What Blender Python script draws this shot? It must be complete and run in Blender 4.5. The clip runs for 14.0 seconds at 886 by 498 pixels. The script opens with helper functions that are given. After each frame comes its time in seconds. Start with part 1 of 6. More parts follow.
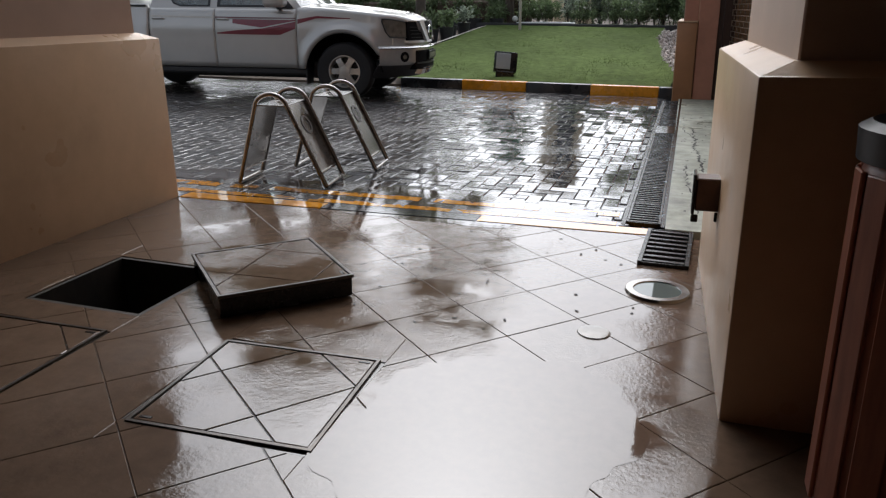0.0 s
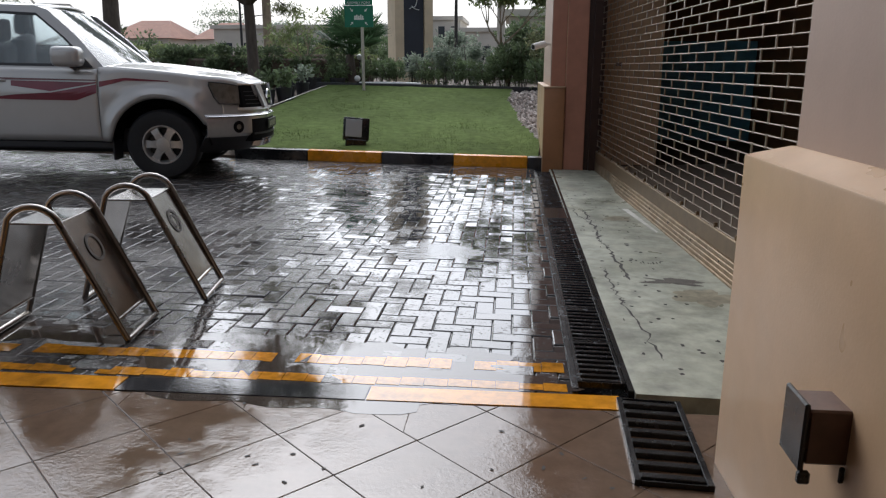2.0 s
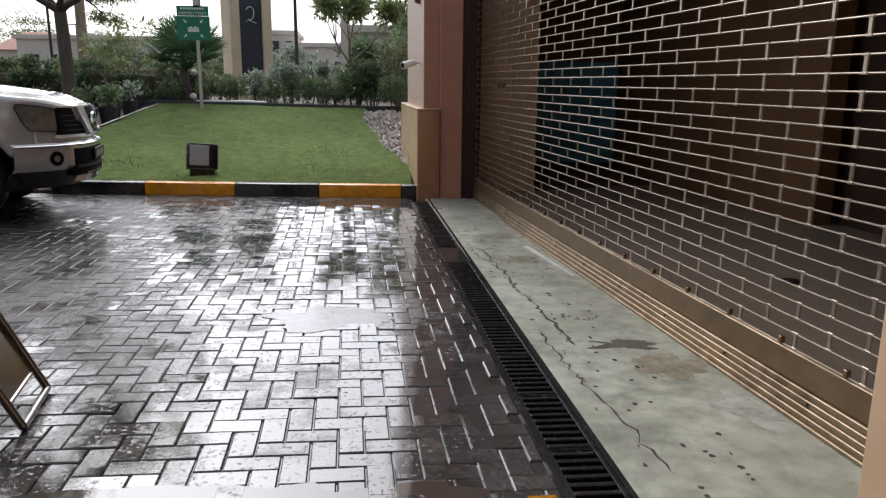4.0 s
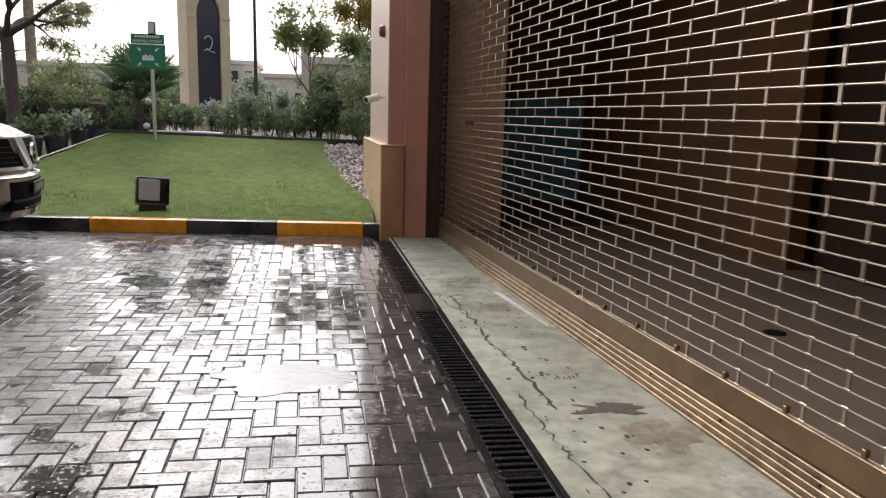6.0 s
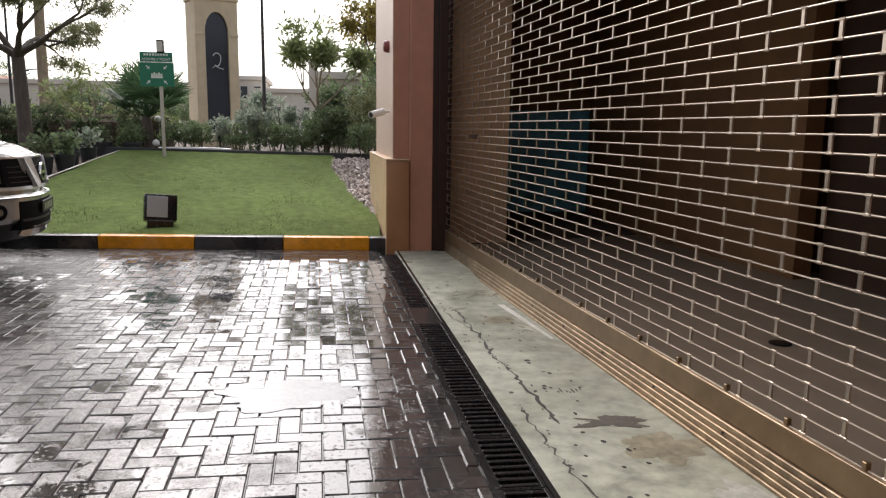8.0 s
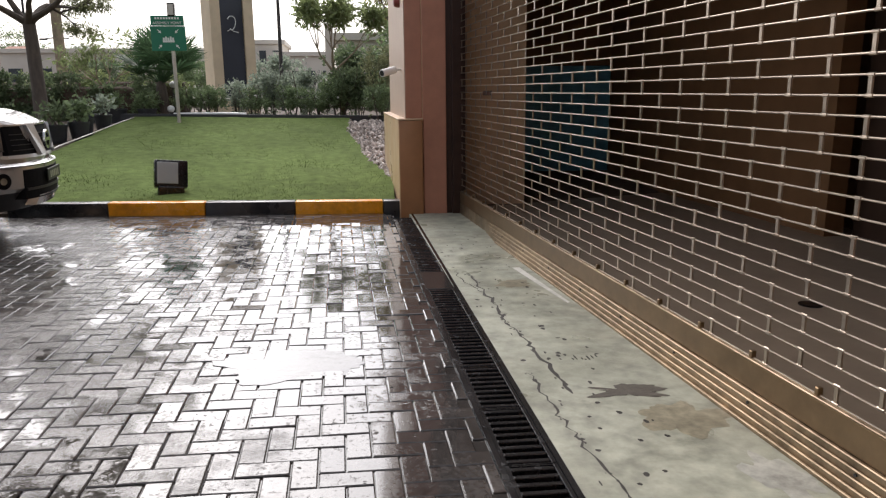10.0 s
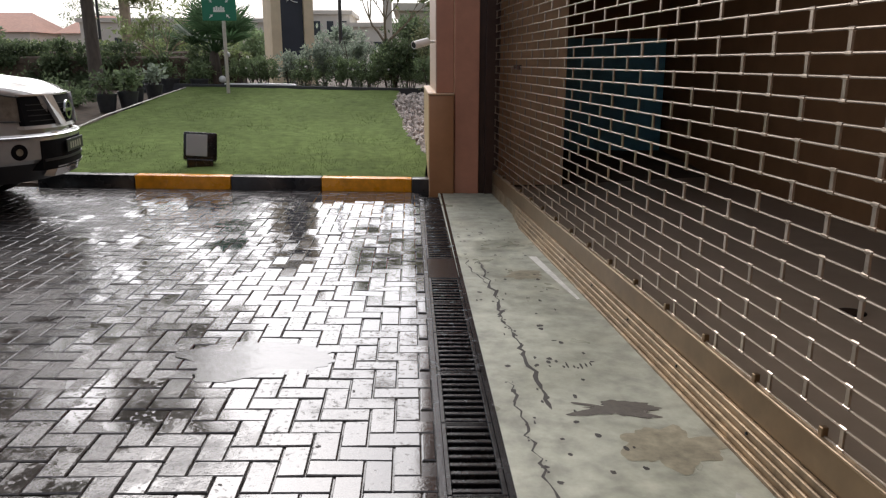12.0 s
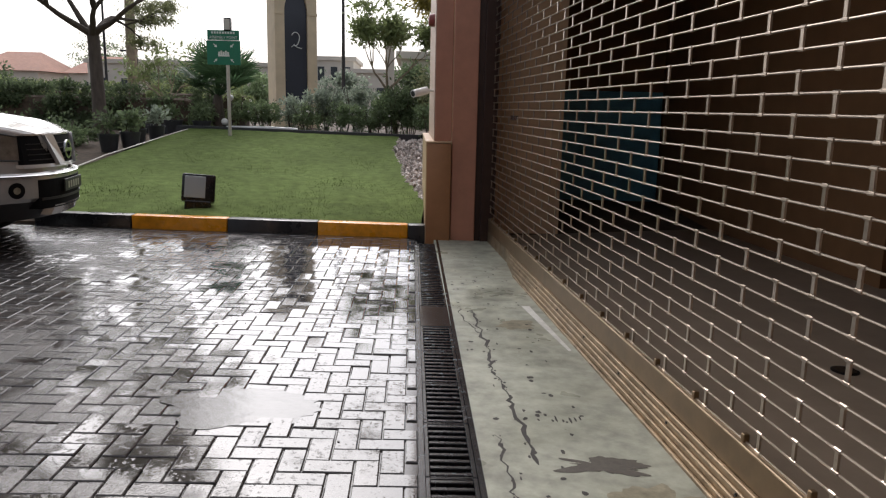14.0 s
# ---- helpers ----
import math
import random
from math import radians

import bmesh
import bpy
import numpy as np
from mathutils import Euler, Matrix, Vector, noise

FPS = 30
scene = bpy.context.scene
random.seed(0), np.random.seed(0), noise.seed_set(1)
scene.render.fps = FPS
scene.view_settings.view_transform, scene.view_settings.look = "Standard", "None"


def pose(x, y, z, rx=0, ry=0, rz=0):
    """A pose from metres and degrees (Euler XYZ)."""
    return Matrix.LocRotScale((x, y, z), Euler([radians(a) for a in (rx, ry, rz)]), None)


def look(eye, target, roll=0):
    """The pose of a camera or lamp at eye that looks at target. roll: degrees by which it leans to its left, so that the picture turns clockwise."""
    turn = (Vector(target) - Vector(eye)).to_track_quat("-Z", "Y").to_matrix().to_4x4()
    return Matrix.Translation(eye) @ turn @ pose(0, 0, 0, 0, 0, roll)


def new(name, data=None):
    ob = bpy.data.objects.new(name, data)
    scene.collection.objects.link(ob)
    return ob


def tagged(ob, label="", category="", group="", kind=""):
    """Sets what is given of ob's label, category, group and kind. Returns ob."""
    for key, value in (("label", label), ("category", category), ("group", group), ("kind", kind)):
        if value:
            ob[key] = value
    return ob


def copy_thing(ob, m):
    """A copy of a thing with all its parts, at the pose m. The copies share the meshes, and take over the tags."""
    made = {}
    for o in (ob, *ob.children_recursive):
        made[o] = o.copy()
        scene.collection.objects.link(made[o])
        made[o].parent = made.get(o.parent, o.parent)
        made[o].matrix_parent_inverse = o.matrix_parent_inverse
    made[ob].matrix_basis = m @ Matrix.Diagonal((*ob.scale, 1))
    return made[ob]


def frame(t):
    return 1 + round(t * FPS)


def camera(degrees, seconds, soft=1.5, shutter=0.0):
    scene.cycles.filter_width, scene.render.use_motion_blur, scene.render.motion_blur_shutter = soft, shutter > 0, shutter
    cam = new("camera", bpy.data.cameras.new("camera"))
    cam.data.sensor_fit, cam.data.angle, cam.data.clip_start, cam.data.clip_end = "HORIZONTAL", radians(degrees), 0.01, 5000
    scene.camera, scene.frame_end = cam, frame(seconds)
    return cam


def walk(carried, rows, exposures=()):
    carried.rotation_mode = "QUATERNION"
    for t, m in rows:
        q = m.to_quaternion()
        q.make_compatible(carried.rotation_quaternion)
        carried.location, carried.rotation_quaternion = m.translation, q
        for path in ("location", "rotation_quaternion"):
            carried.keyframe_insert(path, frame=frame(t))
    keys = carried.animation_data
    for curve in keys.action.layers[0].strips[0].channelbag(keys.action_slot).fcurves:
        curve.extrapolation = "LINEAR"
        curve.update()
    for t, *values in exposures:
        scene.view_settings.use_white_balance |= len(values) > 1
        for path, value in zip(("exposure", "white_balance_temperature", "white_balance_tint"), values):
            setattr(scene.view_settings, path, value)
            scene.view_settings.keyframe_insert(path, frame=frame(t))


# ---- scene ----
cam = camera(62.0, 14.0, soft=1.25)
# the yard drains towards the shop front: the paving leans 1.2 degrees about y
GT = Matrix.Rotation(radians(1.2), 4, "Y")
PATH = [
    (0, (0.106, -0.146, 1.23), (-0.474, 1.663, 0.605), 0.5),
    (0.5, (-0.014, 0.217, 1.241), (-0.404, 2.091, 0.659), 1.3),
    (1, (-0.159, 0.642, 1.265), (-0.596, 2.527, 0.76), 0.6),
    (1.5, (-0.37, 1.024, 1.276), (-0.675, 2.942, 0.794), 1.6),
    (2, (-0.478, 1.327, 1.302), (-0.65, 3.259, 0.818), 1.26),
    (2.5, (-0.572, 1.683, 1.327), (-0.714, 3.63, 0.892), 1.12),
    (3, (-0.738, 1.948, 1.321), (-0.694, 3.897, 0.874), 1.4),
    (3.5, (-0.871, 2.141, 1.322), (-0.651, 4.073, 0.857), 2.66),
    (4, (-0.9, 2.302, 1.342), (-0.643, 4.238, 0.908), 1.74),
    (4.2, (-0.92, 2.377, 1.368), (-0.66, 4.318, 0.961), 2.33),
    (6.3, (-0.913, 2.673, 1.381), (-0.543, 4.608, 1.035), 2.66),
    (6.5, (-0.913, 2.661, 1.399), (-0.55, 4.597, 1.049), 2.75),
    (7, (-0.88, 2.665, 1.396), (-0.522, 4.602, 1.049), 2.71),
    (7.5, (-0.87, 2.657, 1.401), (-0.53, 4.598, 1.06), 2.11),
    (8, (-0.868, 2.645, 1.398), (-0.529, 4.591, 1.082), 1.92),
    (8.5, (-0.845, 2.65, 1.404), (-0.55, 4.603, 1.092), 1.71),
    (8.7, (-0.836, 2.655, 1.399), (-0.537, 4.603, 1.059), 1.29),
    (10.8, (-0.624, 2.992, 1.354), (-0.355, 4.923, 0.906), 0.51),
    (11, (-0.586, 3.022, 1.362), (-0.257, 4.94, 0.899), 1.18),
    (11.5, (-0.444, 3.103, 1.358), (-0.229, 5.03, 0.866), 1.75),
    (12, (-0.287, 3.157, 1.38), (-0.193, 5.094, 0.89), 1.22),
    (12.5, (-0.23, 3.171, 1.387), (-0.131, 5.12, 0.948), 0.6),
    (13, (-0.233, 3.175, 1.392), (-0.173, 5.132, 0.988), 2.08),
    (13.5, (-0.248, 3.172, 1.396), (-0.179, 5.134, 1.014), 2.59),
    (14, (-0.251, 3.166, 1.403), (-0.155, 5.129, 1.031), 2.47),
]
walk(cam, [(t, GT @ look(eye, target, roll)) for t, eye, target, roll in PATH],
     [(0.0, 0.25, 6050, 10), (0.6, 0.33, 6000, 10), (1.4, 0.22, 5950, 10), (3.0, 0.1, 5950, 11), (4.0, 0.42, 6100, 12), (6.5, 0.73, 6500, 14), (8.7, 0.73, 6500, 14),
      (11.0, 0.6, 6350, 13), (12.5, 0.44, 6350, 13), (14.0, 0.37, 6350, 13)])

# ---- world and light ----
world = bpy.data.worlds.new("overcast_sky")
scene.world = world
world.use_nodes = True
wn, wl = world.node_tree.nodes, world.node_tree.links
sky = wn.new("ShaderNodeTexSky")
sky.sky_type = "NISHITA"
sky.sun_disc = False
SUN_EL, SUN_AZ = 44.0, -16.0
sky.sun_elevation, sky.sun_rotation = radians(SUN_EL), radians(SUN_AZ)
sky.air_density, sky.dust_density, sky.ozone_density = 1.0, 5.0, 1.0
grey = wn.new("ShaderNodeHueSaturation")
grey.inputs["Saturation"].default_value = 0.3
wl.new(sky.outputs["Color"], grey.inputs["Color"])
bg = wn["Background"]
wl.new(grey.outputs["Color"], bg.inputs["Color"])
bg.inputs["Strength"].default_value = 0.15
sun = new("sun", bpy.data.lights.new("sun", "SUN"))
sun.data.energy, sun.data.angle, sun.data.color = 0.9, radians(100), (0.97, 0.98, 1.0)
a, e = radians(SUN_AZ), radians(SUN_EL)
sun.matrix_world = look((0, 0, 30), (-math.sin(a) * math.cos(e) * 10, -math.cos(a) * math.cos(e) * 10, 30 - math.sin(e) * 10))


# ---- materials ----
def material(name, color, rough=0.6, metal=0.0, vary=0.25, grain=20.0, bump=0.0, bump_scale=60.0, wet=0.0, stain=0.0,
             rough_vary=0.0, coat=0.0, island=0.0, obj=0.0, spec=0.5, stretch=(1, 1, 1)):
    """A surface with colour variation at two scales, relief, dirt and wet patches."""
    m = bpy.data.materials.new(name)
    m.use_nodes = True
    n, l = m.node_tree.nodes, m.node_tree.links
    b = n["Principled BSDF"]
    b.inputs["Metallic"].default_value = metal
    b.inputs["Specular IOR Level"].default_value = spec
    b.inputs["Coat Weight"].default_value = coat
    b.inputs["Coat Roughness"].default_value = 0.05
    tc = n.new("ShaderNodeTexCoord")
    geo = n.new("ShaderNodeNewGeometry")
    mp = n.new("ShaderNodeMapping")
    mp.inputs["Scale"].default_value = stretch
    l.new(geo.outputs["Position"], mp.inputs["Vector"])

    def noise_tex(scale, detail=4.0, rough_=0.6):
        t = n.new("ShaderNodeTexNoise")
        t.inputs["Scale"].default_value = scale
        t.inputs["Detail"].default_value = detail
        t.inputs["Roughness"].default_value = rough_
        l.new(mp.outputs["Vector"], t.inputs["Vector"])
        return t.outputs["Fac"]

    def remap(src, a0, a1, b0, b1):
        r = n.new("ShaderNodeMapRange")
        for k, v in zip(("From Min", "From Max", "To Min", "To Max"), (a0, a1, b0, b1)):
            r.inputs[k].default_value = v
        l.new(src, r.inputs["Value"])
        return r.outputs["Result"]

    def mul(p, q):
        x = n.new("ShaderNodeMath")
        x.operation = "MULTIPLY"
        for i, v in enumerate((p, q)):
            if isinstance(v, float):
                x.inputs[i].default_value = v
            else:
                l.new(v, x.inputs[i])
        return x.outputs[0]

    fine = remap(noise_tex(grain, 6), 0.3, 0.7, 1 - vary, 1 + vary)
    broad = remap(noise_tex(grain * 0.07, 3), 0.3, 0.7, 1 - vary * 0.8, 1 + vary * 0.8)
    val = mul(fine, broad)
    if stain:
        st = remap(noise_tex(grain * 0.2, 5, 0.7), 0.52, 0.68, 1.0, 1.0 - stain)
        val = mul(val, st)
    if island:
        val = mul(val, remap(geo.outputs["Random Per Island"], 0, 1, 1 - island, 1 + island))
    if obj:
        oi = n.new("ShaderNodeObjectInfo")
        val = mul(val, remap(oi.outputs["Random"], 0, 1, 1 - obj, 1 + obj))
    mix = n.new("ShaderNodeMix")
    mix.data_type = "RGBA"
    mix.blend_type = "MULTIPLY"
    mix.inputs["Factor"].default_value = 1.0
    mix.inputs["A"].default_value = (*color, 1)
    cmb = n.new("ShaderNodeCombineColor")
    for k in ("Red", "Green", "Blue"):
        l.new(val, cmb.inputs[k])
    l.new(cmb.outputs[0], mix.inputs["B"])
    l.new(mix.outputs["Result"], b.inputs["Base Color"])
    if wet:
        # wet: smooth film in patches, rougher where it has run off
        w = remap(noise_tex(wet, 4, 0.65), 0.38, 0.62, rough, min(1.0, rough + rough_vary))
        l.new(w, b.inputs["Roughness"])
    elif rough_vary:
        l.new(remap(noise_tex(grain * 0.3, 4), 0.3, 0.7, rough - rough_vary, rough + rough_vary), b.inputs["Roughness"])
    else:
        b.inputs["Roughness"].default_value = rough
    if bump:
        bp = n.new("ShaderNodeBump")
        bp.inputs["Strength"].default_value = min(1.0, bump)
        bp.inputs["Distance"].default_value = 0.004
        h = noise_tex(bump_scale, 5)
        if wet:
            h = mul(h, remap(noise_tex(wet * 1.3, 3), 0.4, 0.6, 0.1, 1.0))
        l.new(h, bp.inputs["Height"])
        l.new(bp.outputs["Normal"], b.inputs["Normal"])
        if coat:
            l.new(bp.outputs["Normal"], b.inputs["Coat Normal"])
    return m


def glass(name, color, rough=0.02, trans=0.85):
    m = bpy.data.materials.new(name)
    m.use_nodes = True
    b = m.node_tree.nodes["Principled BSDF"]
    b.inputs["Base Color"].default_value = (*color, 1)
    b.inputs["Roughness"].default_value = rough
    b.inputs["Transmission Weight"].default_value = trans
    b.inputs["IOR"].default_value = 1.45
    return m


M_TILE = material("wet_beige_tile", (0.125, 0.084, 0.058), 0.02, coat=0.2, vary=0.14, grain=14, bump=0.3, bump_scale=60, wet=2.2, rough_vary=0.03, obj=0.06, island=0.06, stain=0.12, spec=0.5)
M_GROUT = material("grout", (0.06, 0.048, 0.04), 0.08, vary=0.3, grain=30, coat=0.3)
M_PAVER = material("wet_grey_paver", (0.055, 0.05, 0.047), 0.05, vary=0.4, grain=45, obj=0.2, island=0.2, stain=0.3)


def soak(m):
    """Rain lies as a smooth film towards the drain and in hollows; higher pavers are only damp and speckled."""
    n, l = m.node_tree.nodes, m.node_tree.links
    b = n["Principled BSDF"]
    geo = n.new("ShaderNodeNewGeometry")
    sep = n.new("ShaderNodeSeparateXYZ")
    l.new(geo.outputs["Position"], sep.inputs[0])

    def tex(scale, detail=4.0):
        t = n.new("ShaderNodeTexNoise")
        t.inputs["Scale"].default_value, t.inputs["Detail"].default_value = scale, detail
        l.new(geo.outputs["Position"], t.inputs["Vector"])
        return t.outputs["Fac"]

    def span(src, a0, a1, b0, b1):
        r = n.new("ShaderNodeMapRange")
        for k, v in zip(("From Min", "From Max", "To Min", "To Max"), (a0, a1, b0, b1)):
            r.inputs[k].default_value = v
        l.new(src, r.inputs["Value"])
        return r.outputs["Result"]

    def calc(op, p, q):
        x = n.new("ShaderNodeMath")
        x.operation = op
        for i, v in enumerate((p, q)):
            if isinstance(v, float):
                x.inputs[i].default_value = v
            else:
                l.new(v, x.inputs[i])
        return x.outputs[0]

    oi = n.new("ShaderNodeObjectInfo")
    each = span(oi.outputs["Random"], 0, 1, -0.14, 0.14)
    isl = span(geo.outputs["Random Per Island"], 0, 1, -0.14, 0.14)
    wet = calc("ADD", span(sep.outputs["X"], -3.0, -0.5, 0.25, 0.95), span(tex(1.3, 3), 0.3, 0.7, -0.42, 0.42))
    wet = calc("ADD", calc("ADD", wet, each), calc("ADD", isl, span(tex(9.0, 5), 0.3, 0.7, -0.3, 0.3)))
    wet = calc("ADD", wet, span(tex(48.0, 3), 0.56, 0.66, 0.06, -0.5))
    l.new(span(wet, 0.15, 0.7, 0.22, 0.025), b.inputs["Roughness"])
    l.new(span(wet, 0.25, 0.8, 0.0, 0.55), b.inputs["Coat Weight"])
    b.inputs["Coat Roughness"].default_value = 0.04
    bp = n.new("ShaderNodeBump")
    bp.inputs["Distance"].default_value = 0.004
    l.new(span(wet, 0.2, 0.75, 0.8, 0.04), bp.inputs["Strength"])
    l.new(tex(120.0, 4), bp.inputs["Height"])
    for k in ("Normal", "Coat Normal"):
        l.new(bp.outputs["Normal"], b.inputs[k])


soak(M_PAVER)
M_JOINT = material("flooded_paver_joint", (0.035, 0.032, 0.03), 0.14, vary=0.3, grain=40, coat=0.1)
M_CONC = material("damp_concrete", (0.33, 0.335, 0.265), 0.25, vary=0.3, grain=8, bump=0.5, bump_scale=70, wet=1.4, rough_vary=0.4, stain=0.4)
M_CRACK = material("crack_dark", (0.05, 0.045, 0.04), 0.8)
M_PATCH = material("dark_concrete_patch", (0.09, 0.078, 0.062), 0.6, vary=0.2, grain=40, bump=0.4)
M_SCRATCH = material("pale_scrape", (0.55, 0.54, 0.5), 0.5, vary=0.2)
M_IRON = material("wet_cast_iron", (0.012, 0.012, 0.013), 0.2, spec=0.4, vary=0.3, grain=50, bump=0.3, bump_scale=120, rough_vary=0.12)
M_PIT = material("pit_shade_black", (0.03, 0.025, 0.02), 0.7)
M_YEL = material("yellow_kerb_paint", (0.78, 0.315, 0.012), 0.3, vary=0.15, grain=12, bump=0.15, stain=0.25, rough_vary=0.12)
M_BLK = material("black_kerb_paint", (0.022, 0.024, 0.028), 0.28, vary=0.3, grain=12, bump=0.15, rough_vary=0.1)
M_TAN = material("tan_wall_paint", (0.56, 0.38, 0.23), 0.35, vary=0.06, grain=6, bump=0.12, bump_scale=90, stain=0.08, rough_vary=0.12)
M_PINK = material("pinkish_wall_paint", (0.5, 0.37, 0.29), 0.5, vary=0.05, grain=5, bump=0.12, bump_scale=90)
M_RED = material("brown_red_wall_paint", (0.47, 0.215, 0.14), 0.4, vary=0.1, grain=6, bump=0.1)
M_ORANGE = material("orange_brown_shaded_tan", (0.4, 0.19, 0.085), 0.4, vary=0.08, grain=6, bump=0.1, stain=0.1)
M_DARKWALL = material("dark_interior_wall", (0.34, 0.25, 0.18), 0.7, vary=0.08, grain=4)
M_CEIL = material("ceiling_paint", (0.5, 0.46, 0.42), 0.8, vary=0.05)
M_BRASS = material("bronze_anodised_rail", (0.3, 0.225, 0.145), 0.42, metal=0.75, vary=0.25, grain=14, rough_vary=0.12, stain=0.45)
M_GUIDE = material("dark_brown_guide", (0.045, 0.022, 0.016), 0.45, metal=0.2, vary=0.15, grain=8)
# darker than the rail bronze: the bottom bar's shade is put into this colour
M_BRONZE = material("bronze_shade_tone", (0.2, 0.135, 0.075), 0.4, metal=0.7, vary=0.15, grain=8, stain=0.2)
M_GRILLE = material("galvanised_grille_rod", (0.38, 0.32, 0.26), 0.28, metal=0.85, vary=0.12, grain=30)
M_STEEL = material("wet_stainless_steel", (0.3, 0.28, 0.26), 0.22, metal=1.0, vary=0.12, grain=12, rough_vary=0.08, stain=0.2)
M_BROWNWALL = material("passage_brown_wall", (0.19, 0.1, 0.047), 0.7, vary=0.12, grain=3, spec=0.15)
M_BROWNLIT = material("passage_wall_lit_tone", (0.62, 0.42, 0.26), 0.6, vary=0.12, grain=3)
M_DOORSHADE = material("shaded_doorway_tone", (0.05, 0.028, 0.018), 0.6, vary=0.15, grain=4, spec=0.2)
M_TEAL = material("dark_teal_board", (0.12, 0.36, 0.49), 0.35, vary=0.15, grain=6)
M_PASSFLOOR = material("passage_grey_floor", (0.25, 0.195, 0.145), 0.4, vary=0.1, grain=5)
M_LAWN = material("turf", (0.108, 0.146, 0.047), 1.0, vary=0.28, grain=7, bump=0.25, bump_scale=120, spec=0.05)
M_BLADE = material("grass_blade", (0.114, 0.153, 0.05), 0.9, vary=0.2, grain=1.2, island=0.08, spec=0.05)
M_SOIL = material("soil", (0.09, 0.065, 0.045), 0.9, vary=0.35, grain=10, bump=0.6)
M_STONE = material("river_gravel", (0.36, 0.31, 0.27), 0.5, vary=0.2, grain=12, island=0.45)
M_WATER = material("rain_water_puddle", (0.06, 0.047, 0.04), 0.03, coat=0.35, vary=0.15, grain=6, bump=0.1, bump_scale=9)
M_FILM = material("rain_film_on_tile", (0.125, 0.084, 0.058), 0.02, coat=0.2, vary=0.14, grain=14, bump=0.06, bump_scale=9)
M_RIPPLE = material("rippled_rain_water", (0.045, 0.043, 0.041), 0.03, coat=0.35, vary=0.15, grain=6, bump=0.5, bump_scale=14, stretch=(1, 2.0, 1))
M_BLACKPL = material("black_plastic", (0.02, 0.02, 0.022), 0.4, vary=0.2)
M_WHITEPL = material("white_plastic", (0.72, 0.72, 0.7), 0.35, vary=0.05)


# ---- mesh helpers ----
def obj(name, bm, mat, parent=None, label=""):
    me = bpy.data.meshes.new(name)
    bm.normal_update()
    bm.to_mesh(me)
    bm.free()
    for x in (mat if isinstance(mat, (list, tuple)) else [mat]):
        me.materials.append(x)
    ob = new(name, me)
    if parent is not None:
        ob.parent = parent
    if label:
        ob["label"] = label
    return ob


def part(name, bm, mat, parent, label=""):
    return obj(name, bm, mat, parent, label)


def smooth(ob, angle=40):
    me = ob.data
    me.polygons.foreach_set("use_smooth", [True] * len(me.polygons))
    me.set_sharp_from_angle(angle=radians(angle))
    return ob


def thing(name, m, label, category, group="", kind=""):
    ob = new(name)
    ob.matrix_world = m
    return tagged(ob, label, category, group, kind)


def bx(bm, x0, x1, y0, y1, z0, z1, bev=0.0, seg=1, m=None):
    """A box, with its edges rounded by bev."""
    vs = [bm.verts.new((x, y, z)) for x in (x0, x1) for y in (y0, y1) for z in (z0, z1)]
    fs = [bm.faces.new([vs[i] for i in f]) for f in ((0, 1, 3, 2), (4, 6, 7, 5), (0, 4, 5, 1), (2, 3, 7, 6), (0, 2, 6, 4), (1, 5, 7, 3))]
    if bev:
        es = list({ed for f in fs for ed in f.edges})
        r = bmesh.ops.bevel(bm, geom=es, offset=bev, segments=seg, affect="EDGES", profile=0.5)
        vs = list({v for f in r["faces"] for v in f.verts} | {v for v in vs if v.is_valid})
    if m is not None:
        bmesh.ops.transform(bm, matrix=m, verts=vs)
    return vs


def box(x0, x1, y0, y1, z0, z1, bev=0.0, seg=1):
    bm = bmesh.new()
    bx(bm, x0, x1, y0, y1, z0, z1, bev, seg)
    return bm


def tube(bm, pts, radii, n=8, closed=False, cap=True):
    """A tube along a line of points."""
    pts = [Vector(p) for p in pts]
    if not isinstance(radii, (list, tuple)):
        radii = [radii] * len(pts)
    rings, up = [], None
    k = len(pts)
    for i, p in enumerate(pts):
        d = (pts[(i + 1) % k] - pts[i - 1]) if closed else (pts[min(i + 1, k - 1)] - pts[max(i - 1, 0)])
        d.normalize()
        if up is None:
            up = d.orthogonal().normalized()
        up = (up - d * up.dot(d)).normalized()
        side = d.cross(up)
        rings.append([bm.verts.new(p + radii[i] * (math.cos(a) * up + math.sin(a) * side)) for a in (2 * math.pi * j / n for j in range(n))])
    for i in range(k if closed else k - 1):
        A, B = rings[i], rings[(i + 1) % k]
        for j in range(n):
            bm.faces.new((A[j], A[(j + 1) % n], B[(j + 1) % n], B[j]))
    if cap and not closed:
        bm.faces.new(rings[0][::-1])
        bm.faces.new(rings[-1])
    return bm


def lathe(bm, prof, n=24, m=None, closed=False):
    """Turns a profile of (radius, height) about z."""
    rings = []
    for r, z in prof:
        rings.append([bm.verts.new((r * math.cos(2 * math.pi * j / n), r * math.sin(2 * math.pi * j / n), z)) for j in range(n)])
    k = len(prof)
    for i in range(k if closed else k - 1):
        A, B = rings[i], rings[(i + 1) % k]
        for j in range(n):
            bm.faces.new((A[j], A[(j + 1) % n], B[(j + 1) % n], B[j]))
    if not closed:
        bm.faces.new(rings[0][::-1])
        bm.faces.new(rings[-1])
    if m is not None:
        bmesh.ops.transform(bm, matrix=m, verts=[v for r in rings for v in r])
    return bm


